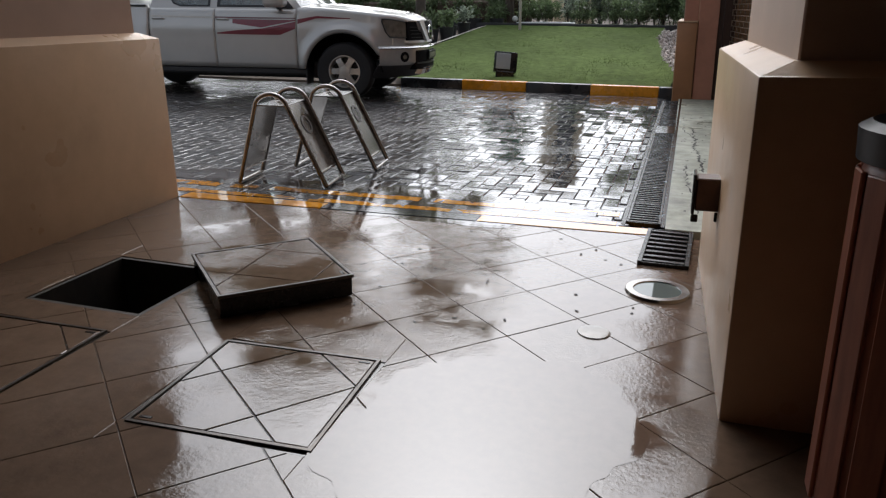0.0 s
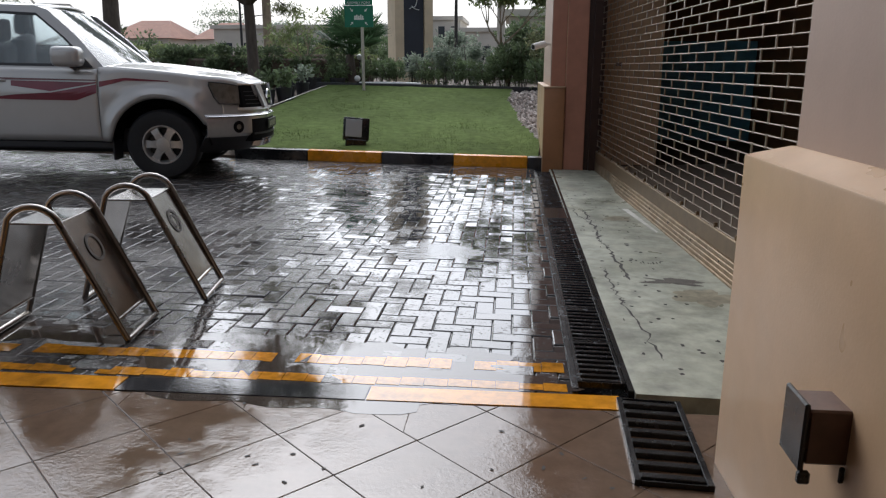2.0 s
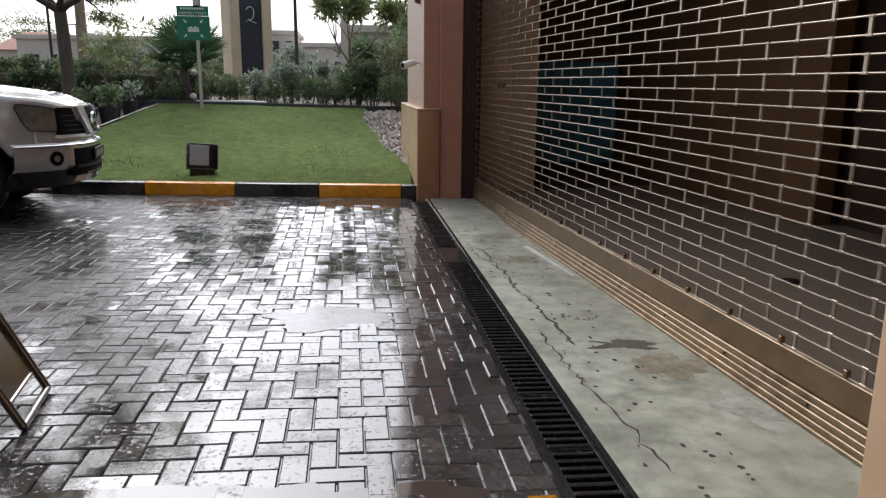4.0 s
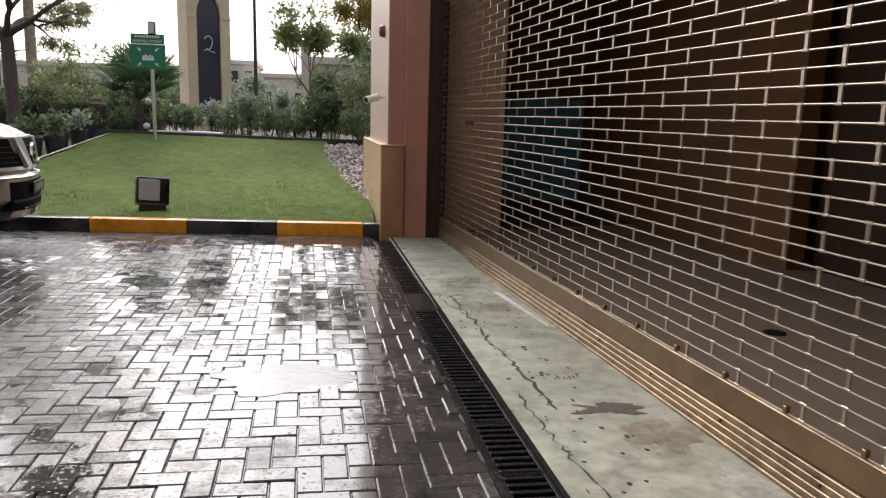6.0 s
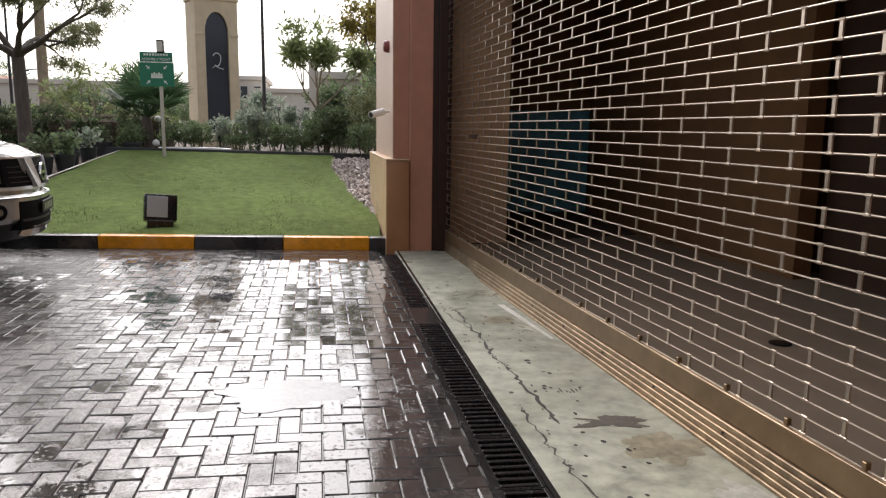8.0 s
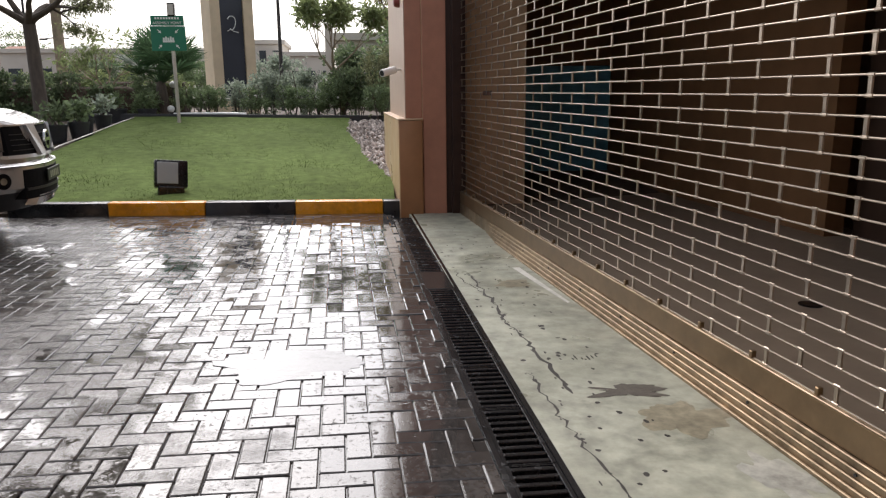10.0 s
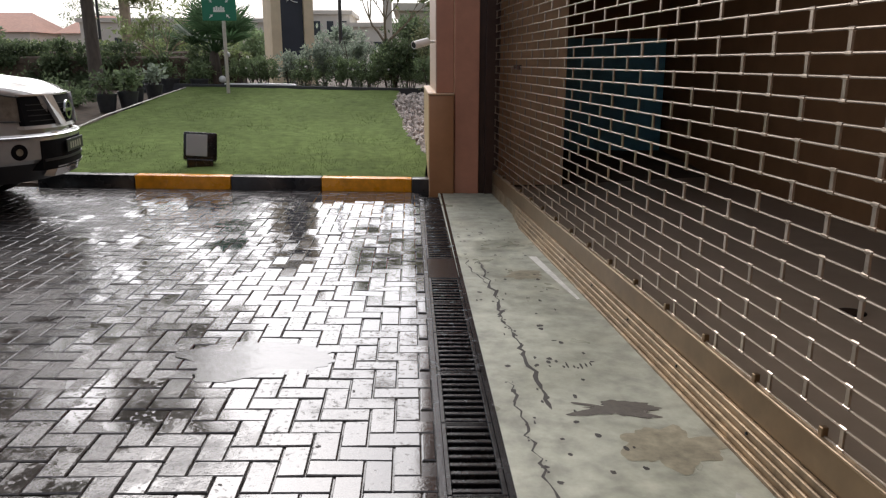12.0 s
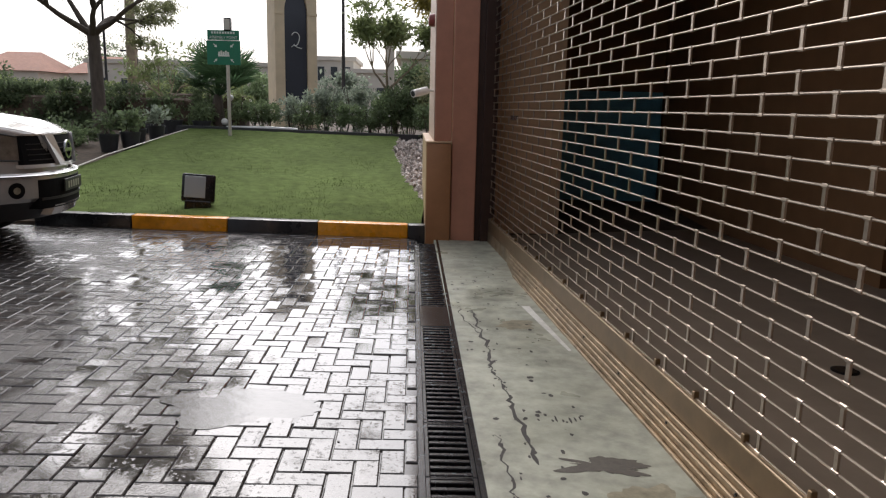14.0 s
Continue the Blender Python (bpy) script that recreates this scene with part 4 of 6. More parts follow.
def pickup(m):
    t = thing("pickup_truck", m, "white double-cab pickup truck with dark red side stripes, parked", "pickup truck")
    for s in (-1, 1):
        smooth(solid(part("front_fender", side_strip(-0.62, 0.9, s), M_PAINT, t), 0.02))
        smooth(solid(part("front_door", side_strip(-1.745, -0.628, s), M_PAINT, t), 0.02))
        smooth(solid(part("rear_door", side_strip(-2.68, -1.753, s), M_PAINT, t), 0.02))
        smooth(solid(part("bed_side", side_strip(-4.32, -2.705, s), M_PAINT, t), 0.03))
        # upper door frames and windows
        def P(x, v, s=s):
            return Vector((x, s * (0.85 - 0.2 * v - 0.03 * v * v), 1.175 + 0.66 * v))
        win_f = [(-0.69, 0.05), (-0.98, 0.5), (-1.28, 0.87), (-1.7, 0.89), (-1.71, 0.05)]
        win_r = [(-1.83, 0.05), (-1.82, 0.89), (-2.38, 0.87), (-2.43, 0.3), (-2.34, 0.1), (-2.24, 0.05)]
        frame_ = [(-0.54, 0.0), (-0.85, 0.52), (-1.16, 0.93), (-1.3, 1.0), (-2.42, 1.0), (-2.56, 0.86), (-2.68, 0.0)]
        solid(part("door_frame", filled(frame_, [win_f, win_r], P), M_PAINT, t), 0.03)
        for w in (win_f, win_r):
            cx = sum(p[0] for p in w) / len(w)
            cv = sum(p[1] for p in w) / len(w)
            inner = [(cx + (x - cx) * 0.94, cv + (v - cv) * 0.93) for x, v in w]
            seal = part("window_seal", filled([(cx + (x - cx) * 1.03, cv + (v - cv) * 1.03) for x, v in w], [inner], lambda x, v: P(x, v) + Vector((0, s * 0.004, 0))), M_TRIM, t, "black window seal")
            solid(seal, 0.012)
            g_ = part("window", filled([(cx + (x - cx) * 0.96, cv + (v - cv) * 0.95) for x, v in w], [], lambda x, v: P(x, v) - Vector((0, s * 0.004, 0))), M_GLASS, t, "tinted side window")
            g_.visible_shadow = False
        # mirror, handles, sill
        bm = bmesh.new()
        bx(bm, -1.0, -0.71, s * 0.9 if s > 0 else -1.12, 1.12 if s > 0 else s * 0.9, 1.2, 1.41, 0.06, 4)
        smooth(part("mirror", bm, M_PAINT, t, "white door mirror"))
        bm = bmesh.new()
        tube(bm, [(-0.85, s * 0.83, 1.19), (-0.85, s * 0.93, 1.21)], 0.03, 8)
        part("mirror_arm", bm, M_TRIM, t)
        solid(part("mirror_base", filled([(-0.67, 0.02), (-0.86, 0.3), (-0.9, 0.02)], [], lambda x, v: P(x, v) + Vector((0, s * 0.008, 0))), M_TRIM, t, "black mirror base"), 0.01)
        for hxx in (-1.64, -2.55):
            bm = bmesh.new()
            yy = truck_y(hxx, 1.04)
            tube(bm, [(hxx - 0.08, s * (yy + 0.002), 1.04), (hxx - 0.06, s * (yy + 0.028), 1.045), (hxx + 0.06, s * (yy + 0.028), 1.045), (hxx + 0.08, s * (yy + 0.002), 1.04)], 0.014, 8)
            smooth(part("door_handle", bm, M_PAINT, t))
        bm = bmesh.new()
        bx(bm, -2.66, -0.52, min(s * 0.72, s * 0.86), max(s * 0.72, s * 0.86), 0.32, 0.402, 0.02, 2)
        part("side_step", bm, M_TRIM, t, "dark side sill")
        # red stripes, laid on the panels
        def decal(poly, mat, s=s):
            def Q(x, z):
                return Vector((x, s * (truck_y(x, z) + 0.004), z))
            bm = bmesh.new()
            n = 26
            top, bot = poly
            def at(line, x):
                for (xa, za), (xb, zb) in zip(line, line[1:]):
                    if xa <= x <= xb:
                        return za + (zb - za) * (x - xa) / (xb - xa)
                return line[-1][1]
            x0, x1 = top[0][0], top[-1][0]
            row = []
            for k in range(n + 1):
                x = x0 + (x1 - x0) * k / n
                a_, b_ = at(bot, x), at(top, x)
                row.append([bm.verts.new(Q(x, a_ + (b_ - a_) * q / 4)) for q in range(5)])
            for A, C in zip(row, row[1:]):
                for q in range(4):
                    f = (A[q], C[q], C[q + 1], A[q + 1])
                    bm.faces.new(f if s < 0 else f[::-1])
            part("stripe", bm, mat, t, "dark red stripe decal")
        decal(([(-1.5, 1.045), (-0.7, 1.04), (-0.635, 1.045)], [(-1.5, 0.99), (-1.1, 0.94), (-0.98, 0.965), (-0.635, 1.03)]), M_DECAL)
        decal(([(-1.72, 0.865), (-1.45, 0.9), (-1.1, 0.925), (-0.9, 0.965), (-0.635, 1.02)], [(-1.72, 0.85), (-1.4, 0.845), (-0.85, 0.845), (-0.635, 0.93)]), M_DECAL)
        decal(([(-0.61, 1.05), (-0.35, 1.095), (0.1, 1.07)], [(-0.61, 0.99), (-0.35, 1.065), (0.1, 1.062)]), M_DECAL)
        decal(([(-1.74, 1.075), (-0.635, 1.068)], [(-1.74, 1.05), (-0.635, 1.056)]), M_DECAL2)
        decal(([(-2.66, 1.085), (-1.76, 1.075)], [(-2.66, 1.065), (-1.76, 1.052)]), M_GREYPL)
        for xw in (0.0, -3.2):
            wheel(t, xw, s * 0.785, s)
            bm = bmesh.new()
            for k in range(13):
                a_ = math.pi * k / 12
                bm.verts.new((xw + 0.505 * math.cos(a_), s * 0.9, 0.38 + 0.505 * math.sin(a_)))
                bm.verts.new((xw + 0.505 * math.cos(a_), s * 0.45, 0.38 + 0.505 * math.sin(a_)))
            bm.verts.ensure_lookup_table()
            for k in range(12):
                bm.faces.new([bm.verts[q] for q in (2 * k, 2 * k + 1, 2 * k + 3, 2 * k + 2)])
            part("wheel_arch", bm, M_MESH, t, "black wheel arch liner")
            part("arch_wall", box(xw - 0.5, xw + 0.5, min(s * 0.43, s * 0.45), max(s * 0.43, s * 0.45), 0.3, 0.88), M_MESH, t, "black inner wheel arch")
        for xw in (-0.5, -3.7):
            bm = box(xw - 0.02, xw + 0.0, min(s * 0.66, s * 0.9), max(s * 0.66, s * 0.9), 0.2, 0.5, 0.004)
            part("mud_flap", bm, M_TRIM, t, "black mud flap")
        # headlight wraps the corner
        bm = bmesh.new()
        prof = []
        for k in range(7):
            x = 0.5 + 0.27 * k / 6
            ztop = truck_top(x) - 0.055
            zbot = 0.84 + 0.0 * k - 0.02 * (k / 6)
            if k == 0:
                zbot = ztop - 0.03
            if k == 1:
                zbot = 0.9
            y_ = truck_y(x, 0.93) + 0.006
            prof.append((bm.verts.new((x, s * (y_ - 0.012), ztop)), bm.verts.new((x, s * y_, zbot))))
        rim_pts = [p.co.copy() for p, q in prof] + [q.co.copy() for p, q in prof[::-1]]
        for (p, q), (r, u) in zip(prof, prof[1:]):
            bm.faces.new((p, q, u, r) if s > 0 else (p, r, u, q))
        smooth(part("headlight", bm, M_LAMPGL, t, "clear headlight lens"))
        rim_ = bmesh.new()
        tube(rim_, rim_pts, 0.007, 6, closed=True)
        part("headlight_rim", rim_, M_TRIM, t, "dark headlight surround")
        nrm = Vector((0.76, s * 0.65, 0))
        pf = Vector((bumper_x(0.68), s * 0.68, 0.575))
        bm = bmesh.new()
        tube(bm, [pf - nrm * 0.06, pf + nrm * 0.004], 0.068, 24)
        fog = part("fog_light", bm, M_MESH, t, "round dark fog light recess")
        bm = bmesh.new()
        tube(bm, [pf - nrm * 0.01, pf + nrm * 0.006], 0.03, 16)
        part("fog_lens", bm, M_LAMPGL, fog, "small fog lamp lens")
    # bonnet
    bm = bmesh.new()
    cols = []
    for i in range(29):
        row = []
        for q in np.linspace(-1, 1, 17):
            xs = -0.6 + 0.2 * (1 - q * q)
            x = xs + (0.88 - xs) * i / 28
            zt, ye = truck_top(x), truck_y(x, truck_top(x))
            row.append(bm.verts.new((x, ye * q, zt + 0.065 * (1 - 0.55 * i / 28) * (1 - abs(q) ** 2.4) + 0.012 * math.exp(-((abs(q) - 0.55) / 0.1) ** 2))))
        cols.append(row)
    for A, C in zip(cols, cols[1:]):
        for j in range(16):
            bm.faces.new((A[j], C[j], C[j + 1], A[j + 1]))
    smooth(solid(part("bonnet", bm, M_PAINT, t), 0.02))
    # nose: grille, emblem disc, bumper
    part("nose_panel", nose_slab(nose_x, -0.75, 0.75, 0.6, 1.0, -0.02, 0.45, 0.03), M_PAINT, t)
    part("grille", nose_slab(nose_x, -0.58, 0.58, 0.785, 1.03, 0.014, 0.6, 0.035), M_MESH, t, "black mesh grille")
    for s in (-1, 1):
        bm = bmesh.new()
        lo = [(nose_x(y) + o, s * y, 0.775) for y, o in ((0.15, 0.0), (0.15, 0.05), (0.25, 0.05), (0.25, 0.0))]
        hi = [(nose_x(y) + o - 0.035, s * y, 1.035) for y, o in ((0.27, 0.0), (0.27, 0.05), (0.38, 0.05), (0.38, 0.0))]
        A, C = [bm.verts.new(p) for p in lo], [bm.verts.new(p) for p in hi]
        bm.faces.new(A)
        bm.faces.new(C[::-1])
        for i in range(4):
            bm.faces.new((A[i], A[(i + 1) % 4], C[(i + 1) % 4], C[i]))
        bmesh.ops.recalc_face_normals(bm, faces=bm.faces)
        part("grille_bar", bm, M_SILVER, t, "broad silver slanted grille bar")
    part("grille_bar", nose_slab(nose_x, -0.58, 0.58, 1.031, 1.046, -0.012, 0.6), M_SILVER, t, "silver upper grille bar")
    part("grille_bar", nose_slab(nose_x, -0.6, 0.6, 0.755, 0.7845, 0.03, 0.6, 0.01), M_PAINT, t, "white lower grille lip")
    for k in range(4):
        part("grille_slat", nose_slab(nose_x, -0.54, 0.54, 0.82 + k * 0.045, 0.827 + k * 0.045, 0.02 - 0.007 * (k + 1), 0.7), M_TRIM, t)
    bm = bmesh.new()
    lathe(bm, [(0.065, 0.0), (0.088, 0.0), (0.088, 0.02), (0.065, 0.02)], 24, Matrix.Translation((0.955, 0, 0.895)) @ Matrix.Rotation(radians(90), 4, "Y"), closed=True)
    bx(bm, 0.957, 0.977, -0.1, 0.1, 0.881, 0.909)
    part("emblem", bm, M_CHROME, t, "chrome ring emblem")
    bm = bmesh.new()
    outline = []
    for q in np.linspace(-1, 1, 25):
        outline.append((0.985 - 0.5 * abs(q) ** 2.6, q * 0.925))
    pts = outline + [(0.47, 0.9), (0.47, -0.9)]
    skirt = bmesh.new()
    S0 = [skirt.verts.new((x - 0.13, y * 0.93, 0.3)) for x, y in pts]
    S1 = [skirt.verts.new((x - 0.03, y * 0.985, 0.47)) for x, y in pts]
    for i in range(len(pts)):
        skirt.faces.new((S0[i], S0[(i + 1) % len(pts)], S1[(i + 1) % len(pts)], S1[i]))
    skirt.faces.new(S1)
    skirt.faces.new(S0[::-1])
    smooth(part("bumper_skirt", skirt, M_TRIM, t, "black lower bumper skirt"))
    A = [bm.verts.new((x, y, 0.465)) for x, y in [(x - 0.03, y * 0.985) for x, y in pts]]
    C = [bm.verts.new((x, y, 0.5)) for x, y in pts]
    D = [bm.verts.new((x, y, 0.68)) for x, y in pts]
    E_ = [bm.verts.new((x - 0.03, y * 0.985, 0.715)) for x, y in pts]
    k = len(pts)
    for L, H_ in ((A, C), (C, D), (D, E_)):
        for i in range(k):
            bm.faces.new((L[i], L[(i + 1) % k], H_[(i + 1) % k], H_[i]))
    bm.faces.new(E_)
    bm.faces.new(A[::-1])
    smooth(part("bumper", bm, M_SILVER, t, "silver front bumper"))
    bm = bmesh.new()
    tube(bm, [(x + 0.002, y * 1.002, 0.692) for x, y in outline], 0.011, 6)
    smooth(part("bumper_trim", bm, M_CHROME, t, "chrome line along the bumper"))
    part("air_intake", nose_slab(bumper_x, -0.52, 0.52, 0.4, 0.655, 0.006, 0.6), M_MESH, t, "black lower air intake")
    part("skid_plate", nose_slab(bumper_x, -0.36, 0.36, 0.33, 0.42, -0.03, 0.6, -0.04), M_SILVER, t, "silver skid plate under the bumper")
    part("intake_bar", nose_slab(bumper_x, -0.5, 0.5, 0.475, 0.497, 0.014, 0.7), M_TRIM, t)
    part("number_plate", box(0.993, 1.004, -0.24, 0.24, 0.53, 0.64, 0.003), M_TRIM, t, "dark number plate with pale bars")
    for q in range(5):
        part("plate_bar", box(1.0045, 1.006, -0.16 + q * 0.07, -0.12 + q * 0.07, 0.552, 0.612), M_GREYPL, t)
    # roof, glass, cabin
    bm = bmesh.new()
    cols = []
    for i in range(13):
        u = i / 12
        x = -1.24 - 1.26 * u
        edge_ = 0.03 * (abs(2 * u - 1) ** 4)
        cols.append([bm.verts.new((x + 0.066 * (1 - q * q) * (1 - u), 0.625 * q, 1.83 + 0.06 * (1 - q * q) - edge_)) for q in np.linspace(-1, 1, 11)])
    for A, C in zip(cols, cols[1:]):
        for j in range(10):
            bm.faces.new((A[j], A[j + 1], C[j + 1], C[j]))
    smooth(solid(part("roof", bm, M_PAINT, t), 0.03))
    def screen(name, xa, za, ya, xb, zb, yb, bow, mat=M_GLASS):
        bm = bmesh.new()
        cols = []
        for j in range(9):
            q = j / 4 - 1
            cols.append([bm.verts.new((xa + (xb - xa) * v + bow * (1 - q * q) * (1 - 0.7 * v), q * (ya + (yb - ya) * v), za + (zb - za) * v)) for v in (0, 0.33, 0.66, 1)])
        for A, C in zip(cols, cols[1:]):
            for j in range(3):
                bm.faces.new((A[j], C[j], C[j + 1], A[j + 1]))
        ob = smooth(part(name, bm, mat, t, "sloping tinted glass"))
        ob.visible_shadow = False
    screen("windscreen", -0.56, 1.19, 0.82, -1.24, 1.82, 0.62, 0.22, M_SCREEN)
    screen("rear_window", -2.66, 1.22, 0.78, -2.5, 1.79, 0.62, -0.02)
    bm = bmesh.new()
    for y_ in (-0.35, 0.25):
        tube(bm, [(-0.36, y_, 1.235), (-0.5, y_ + 0.5, 1.26)], 0.008, 6)
    part("wiper", bm, M_TRIM, t, "black wiper")
    part("cowl", box(-0.72, -0.44, -0.74, 0.74, 1.1, 1.17, 0.01), M_TRIM, t)
    part("cabin_floor", box(-2.66, -0.6, -0.8, 0.8, 0.5, 0.75), M_SEAT, t)
    part("dashboard", box(-0.98, -0.66, -0.78, 0.78, 0.8, 1.14, 0.05, 2), M_SEAT, t)
    for xx in (-1.7, -2.5):
        for yy in (-0.38, 0.38):
            bm = bmesh.new()
            bx(bm, xx - 0.1, xx + 0.08, yy - 0.24, yy + 0.24, 0.75, 1.36, 0.05, 2)
            bx(bm, xx - 0.08, xx + 0.06, yy - 0.13, yy + 0.13, 1.39, 1.64, 0.05, 2)
            smooth(part("seat_back", bm, M_SEAT, t, "dark seat with headrest"))
    # bed
    part("bed_floor", box(-4.3, -2.7, -0.82, 0.82, 0.62, 0.68), M_GREYPL, t)
    part("tailgate", box(-4.33, -4.28, -0.82, 0.82, 0.6, 1.19, 0.015), M_PAINT, t)
    part("bed_headboard", box(-2.74, -2.7, -0.82, 0.82, 0.68, 1.19, 0.01), M_PAINT, t)
    for s in (-1, 1):
        part("bed_rail", box(-4.3, -2.72, min(s * 0.79, s * 0.88), max(s * 0.79, s * 0.88), 1.196, 1.222, 0.006), M_TRIM, t, "black bed rail cap")
    part("chassis", box(-4.2, 0.55, -0.62, 0.62, 0.26, 0.52, 0.03), M_TRIM, t)
    for s in (-1, 1):
        bm = bmesh.new()
        tube(bm, [(-3.95, s * 0.7, 1.21), (-2.95, s * 0.68, 1.8), (-2.6, s * 0.62, 1.9)], 0.022, 8)
        part("roll_bar", bm, M_CHROME, t, "sloping chrome bar")
    for y_ in (-0.5, 0.5):
        bm = bmesh.new()
        tube(bm, [(-1.35, y_, 1.86), (-1.4, y_, 1.92), (-2.35, y_, 1.92), (-2.4, y_, 1.86)], 0.014, 8)
        part("roof_rail", bm, M_GREYPL, t)
    bm = bmesh.new()
    tube(bm, [(-0.75, 0.66, 1.15), (-0.95, 0.72, 1.85)], [0.005, 0.002], 5)
    part("aerial", bm, M_TRIM, t)
    return t


TRUCK = GT @ Matrix.Translation((-4.43, 10.06, 0)) @ Matrix.Rotation(radians(8.0), 4, "Z") @ Matrix.Diagonal((1.04, 1.0, 1.0, 1.0))
pickup(TRUCK)


def lump(name, m, rx, ry, rz, mat, label, category, seed):
    bm = bmesh.new()
    bmesh.ops.create_icosphere(bm, subdivisions=4, radius=1)
    for v in bm.verts:
        n_ = v.co.copy()
        v.co *= 1 + 0.22 * noise.noise(n_ * 1.6 + Vector((seed, 0, 0))) + 0.1 * noise.noise(n_ * 4.5 + Vector((0, seed, 0)))
        v.co = Vector((v.co.x * rx, v.co.y * ry, max(v.co.z, -0.75) * rz))
    ob = smooth(obj(name, bm, mat), 60)
    ob.matrix_world = m
    return tagged(ob, label, category)


lump("sack", TRUCK @ Matrix.Translation((-3.15, -0.3, 0.98)), 0.42, 0.42, 0.42, M_SACK, "white bulging sack in the truck bed", "sack", 1)
lump("sack", TRUCK @ Matrix.Translation((-3.8, 0.1, 0.95)), 0.4, 0.5, 0.38, M_SACK, "pale lumpy sack in the truck bed", "sack", 2)
lump("tarpaulin", TRUCK @ Matrix.Translation((-2.96, 0.3, 0.95)), 0.2, 0.35, 0.38, M_BLUE, "bundled blue tarpaulin in the truck bed", "tarpaulin", 3)

# ---- folding steel barriers ----
M_BADGE = material("faded_badge_print", (0.12, 0.11, 0.1), 0.4, vary=0.3, grain=20)


def aframe(m, group, ring):
    t = thing("floor_sign", m, "wet stainless steel a-frame floor sign on the paving", "floor sign", group)
    h, sp, w, r, ax = 0.66, 0.325, 0.19, 0.0165, -0.055
    for s in (-1, 1):
        pts = [(-sp, s * w, r), ]
        for a_ in np.linspace(150, 30, 9):
            pts.append((ax + 0.115 * math.cos(radians(a_)) * 1.1, s * w, h - 0.115 - r + 0.115 * math.sin(radians(a_)) * 1.0))
        pts.append((sp, s * w, r))
        bm = bmesh.new()
        tube(bm, pts, r, 10)
        smooth(part("side_tube", bm, M_STEEL, t, "bent steel tube"))
    for s in (-1, 1):
        bm = bmesh.new()
        tube(bm, [(s * sp, -w, r), (s * sp, w, r)], r * 0.95, 10)
        smooth(part("foot_bar", bm, M_STEEL, t))
        f = 0.17
        bm = bmesh.new()
        x_ = s * sp + (ax + s * 0.1 - s * sp) * f
        tube(bm, [(x_, -w, h * f * 0.92), (x_, w, h * f * 0.92)], r * 0.6, 8)
        smooth(part("cross_bar", bm, M_STEEL, t))
        # sheet between the tubes
        bm = bmesh.new()
        a_, b_ = Vector((x_, 0, h * f * 0.92)), Vector((ax + s * 0.105, 0, h - 0.1))
        n_ = Vector((b_.z - a_.z, 0, a_.x - b_.x)).normalized() * 0.004
        vs = []
        for p in (a_, b_):
            for yy in (-w, w):
                for q in (-1, 1):
                    vs.append(bm.verts.new(p + Vector((0, yy, 0)) + n_ * q))
        for fc in ((0, 1, 3, 2), (4, 6, 7, 5), (0, 4, 5, 1), (2, 3, 7, 6), (0, 2, 6, 4), (1, 5, 7, 3)):
            bm.faces.new([vs[q] for q in fc])
        bmesh.ops.recalc_face_normals(bm, faces=bm.faces)
        part("panel", bm, M_STEEL, t, "dull steel sheet panel")
        if s > 0:
            mm = Matrix.Translation(a_ + (b_ - a_) * 0.68 + n_ * 1.9) @ Matrix((((0), (b_ - a_).normalized().x, n_.normalized().x, 0), (1, 0, 0, 0), (0, (b_ - a_).normalized().z, n_.normalized().z, 0), (0, 0, 0, 1)))
            bm = bmesh.new()
            lathe(bm, [(0.055, 0), (0.07, 0), (0.07, 0.0015), (0.055, 0.0015)], 28, mm, closed=True)
            if ring:
                lathe(bm, [(0.03, 0), (0.04, 0), (0.04, 0.0015), (0.03, 0.0015)], 24, mm, closed=True)
            part("badge", bm, M_BADGE, t, "round dark printed badge")
    bm = box(ax - 0.105, ax + 0.105, -w, w, h - 0.1, h - 0.092, 0.002)
    part("top_plate", bm, M_STEEL, t, "flat steel top plate")
    return t


aframe(GT @ Matrix.Translation((-2.575, 4.58, 0.003)) @ Matrix.Rotation(radians(7), 4, "Z"), "floor signs on the paving", False)
aframe(GT @ Matrix.Translation((-2.475, 5.22, 0.003)) @ Matrix.Rotation(radians(8), 4, "Z"), "floor signs on the paving", True)

# ---- fittings on columns ----
t = thing("wall_box", up((0.275, 2.9)) @ Matrix.Translation((0, 0, 0.53)), "brown electrical box with a peeling dark cover on the plinth", "electrical box")
part("box_body", box(-0.075, 0.02, -0.05, 0.06, -0.06, 0.07, 0.005), material("brown_box", (0.12, 0.058, 0.035), 0.4, vary=0.25, stain=0.3), t)
part("bracket", box(-0.088, -0.0755, -0.055, 0.065, -0.075, 0.085, 0.004), M_IRON, t, "dark steel bracket")
part("bracket_foot", box(-0.087, -0.06, -0.058, -0.04, -0.105, -0.0755, 0.004), M_IRON, t)
part("cable_stub", box(0.0, 0.012, -0.055, -0.047, -0.1, -0.061, 0.003), M_IRON, t)

t = thing("litter_bin", up((0.735, 1.72)) @ Matrix.Diagonal((1, 1, 1.06, 1)), "copper-brown litter bin with a black rim beside the column", "litter bin")
bm = bmesh.new()
lathe(bm, [(0.2, 0.0), (0.21, 0.02), (0.205, 0.84), (0.19, 0.86)], 32)
M_COPPER = material("copper_brown_wood", (0.3, 0.1, 0.055), 0.4, vary=0.25, grain=8, stretch=(4, 4, 0.5))
smooth(part("body", bm, M_COPPER, t))
bm = bmesh.new()
lathe(bm, [(0.17, 0.86), (0.222, 0.862), (0.226, 0.93), (0.2, 0.945), (0.17, 0.93)], 32, closed=True)
smooth(part("rim", bm, M_BLACKPL, t, "black rim"))
bm = bmesh.new()
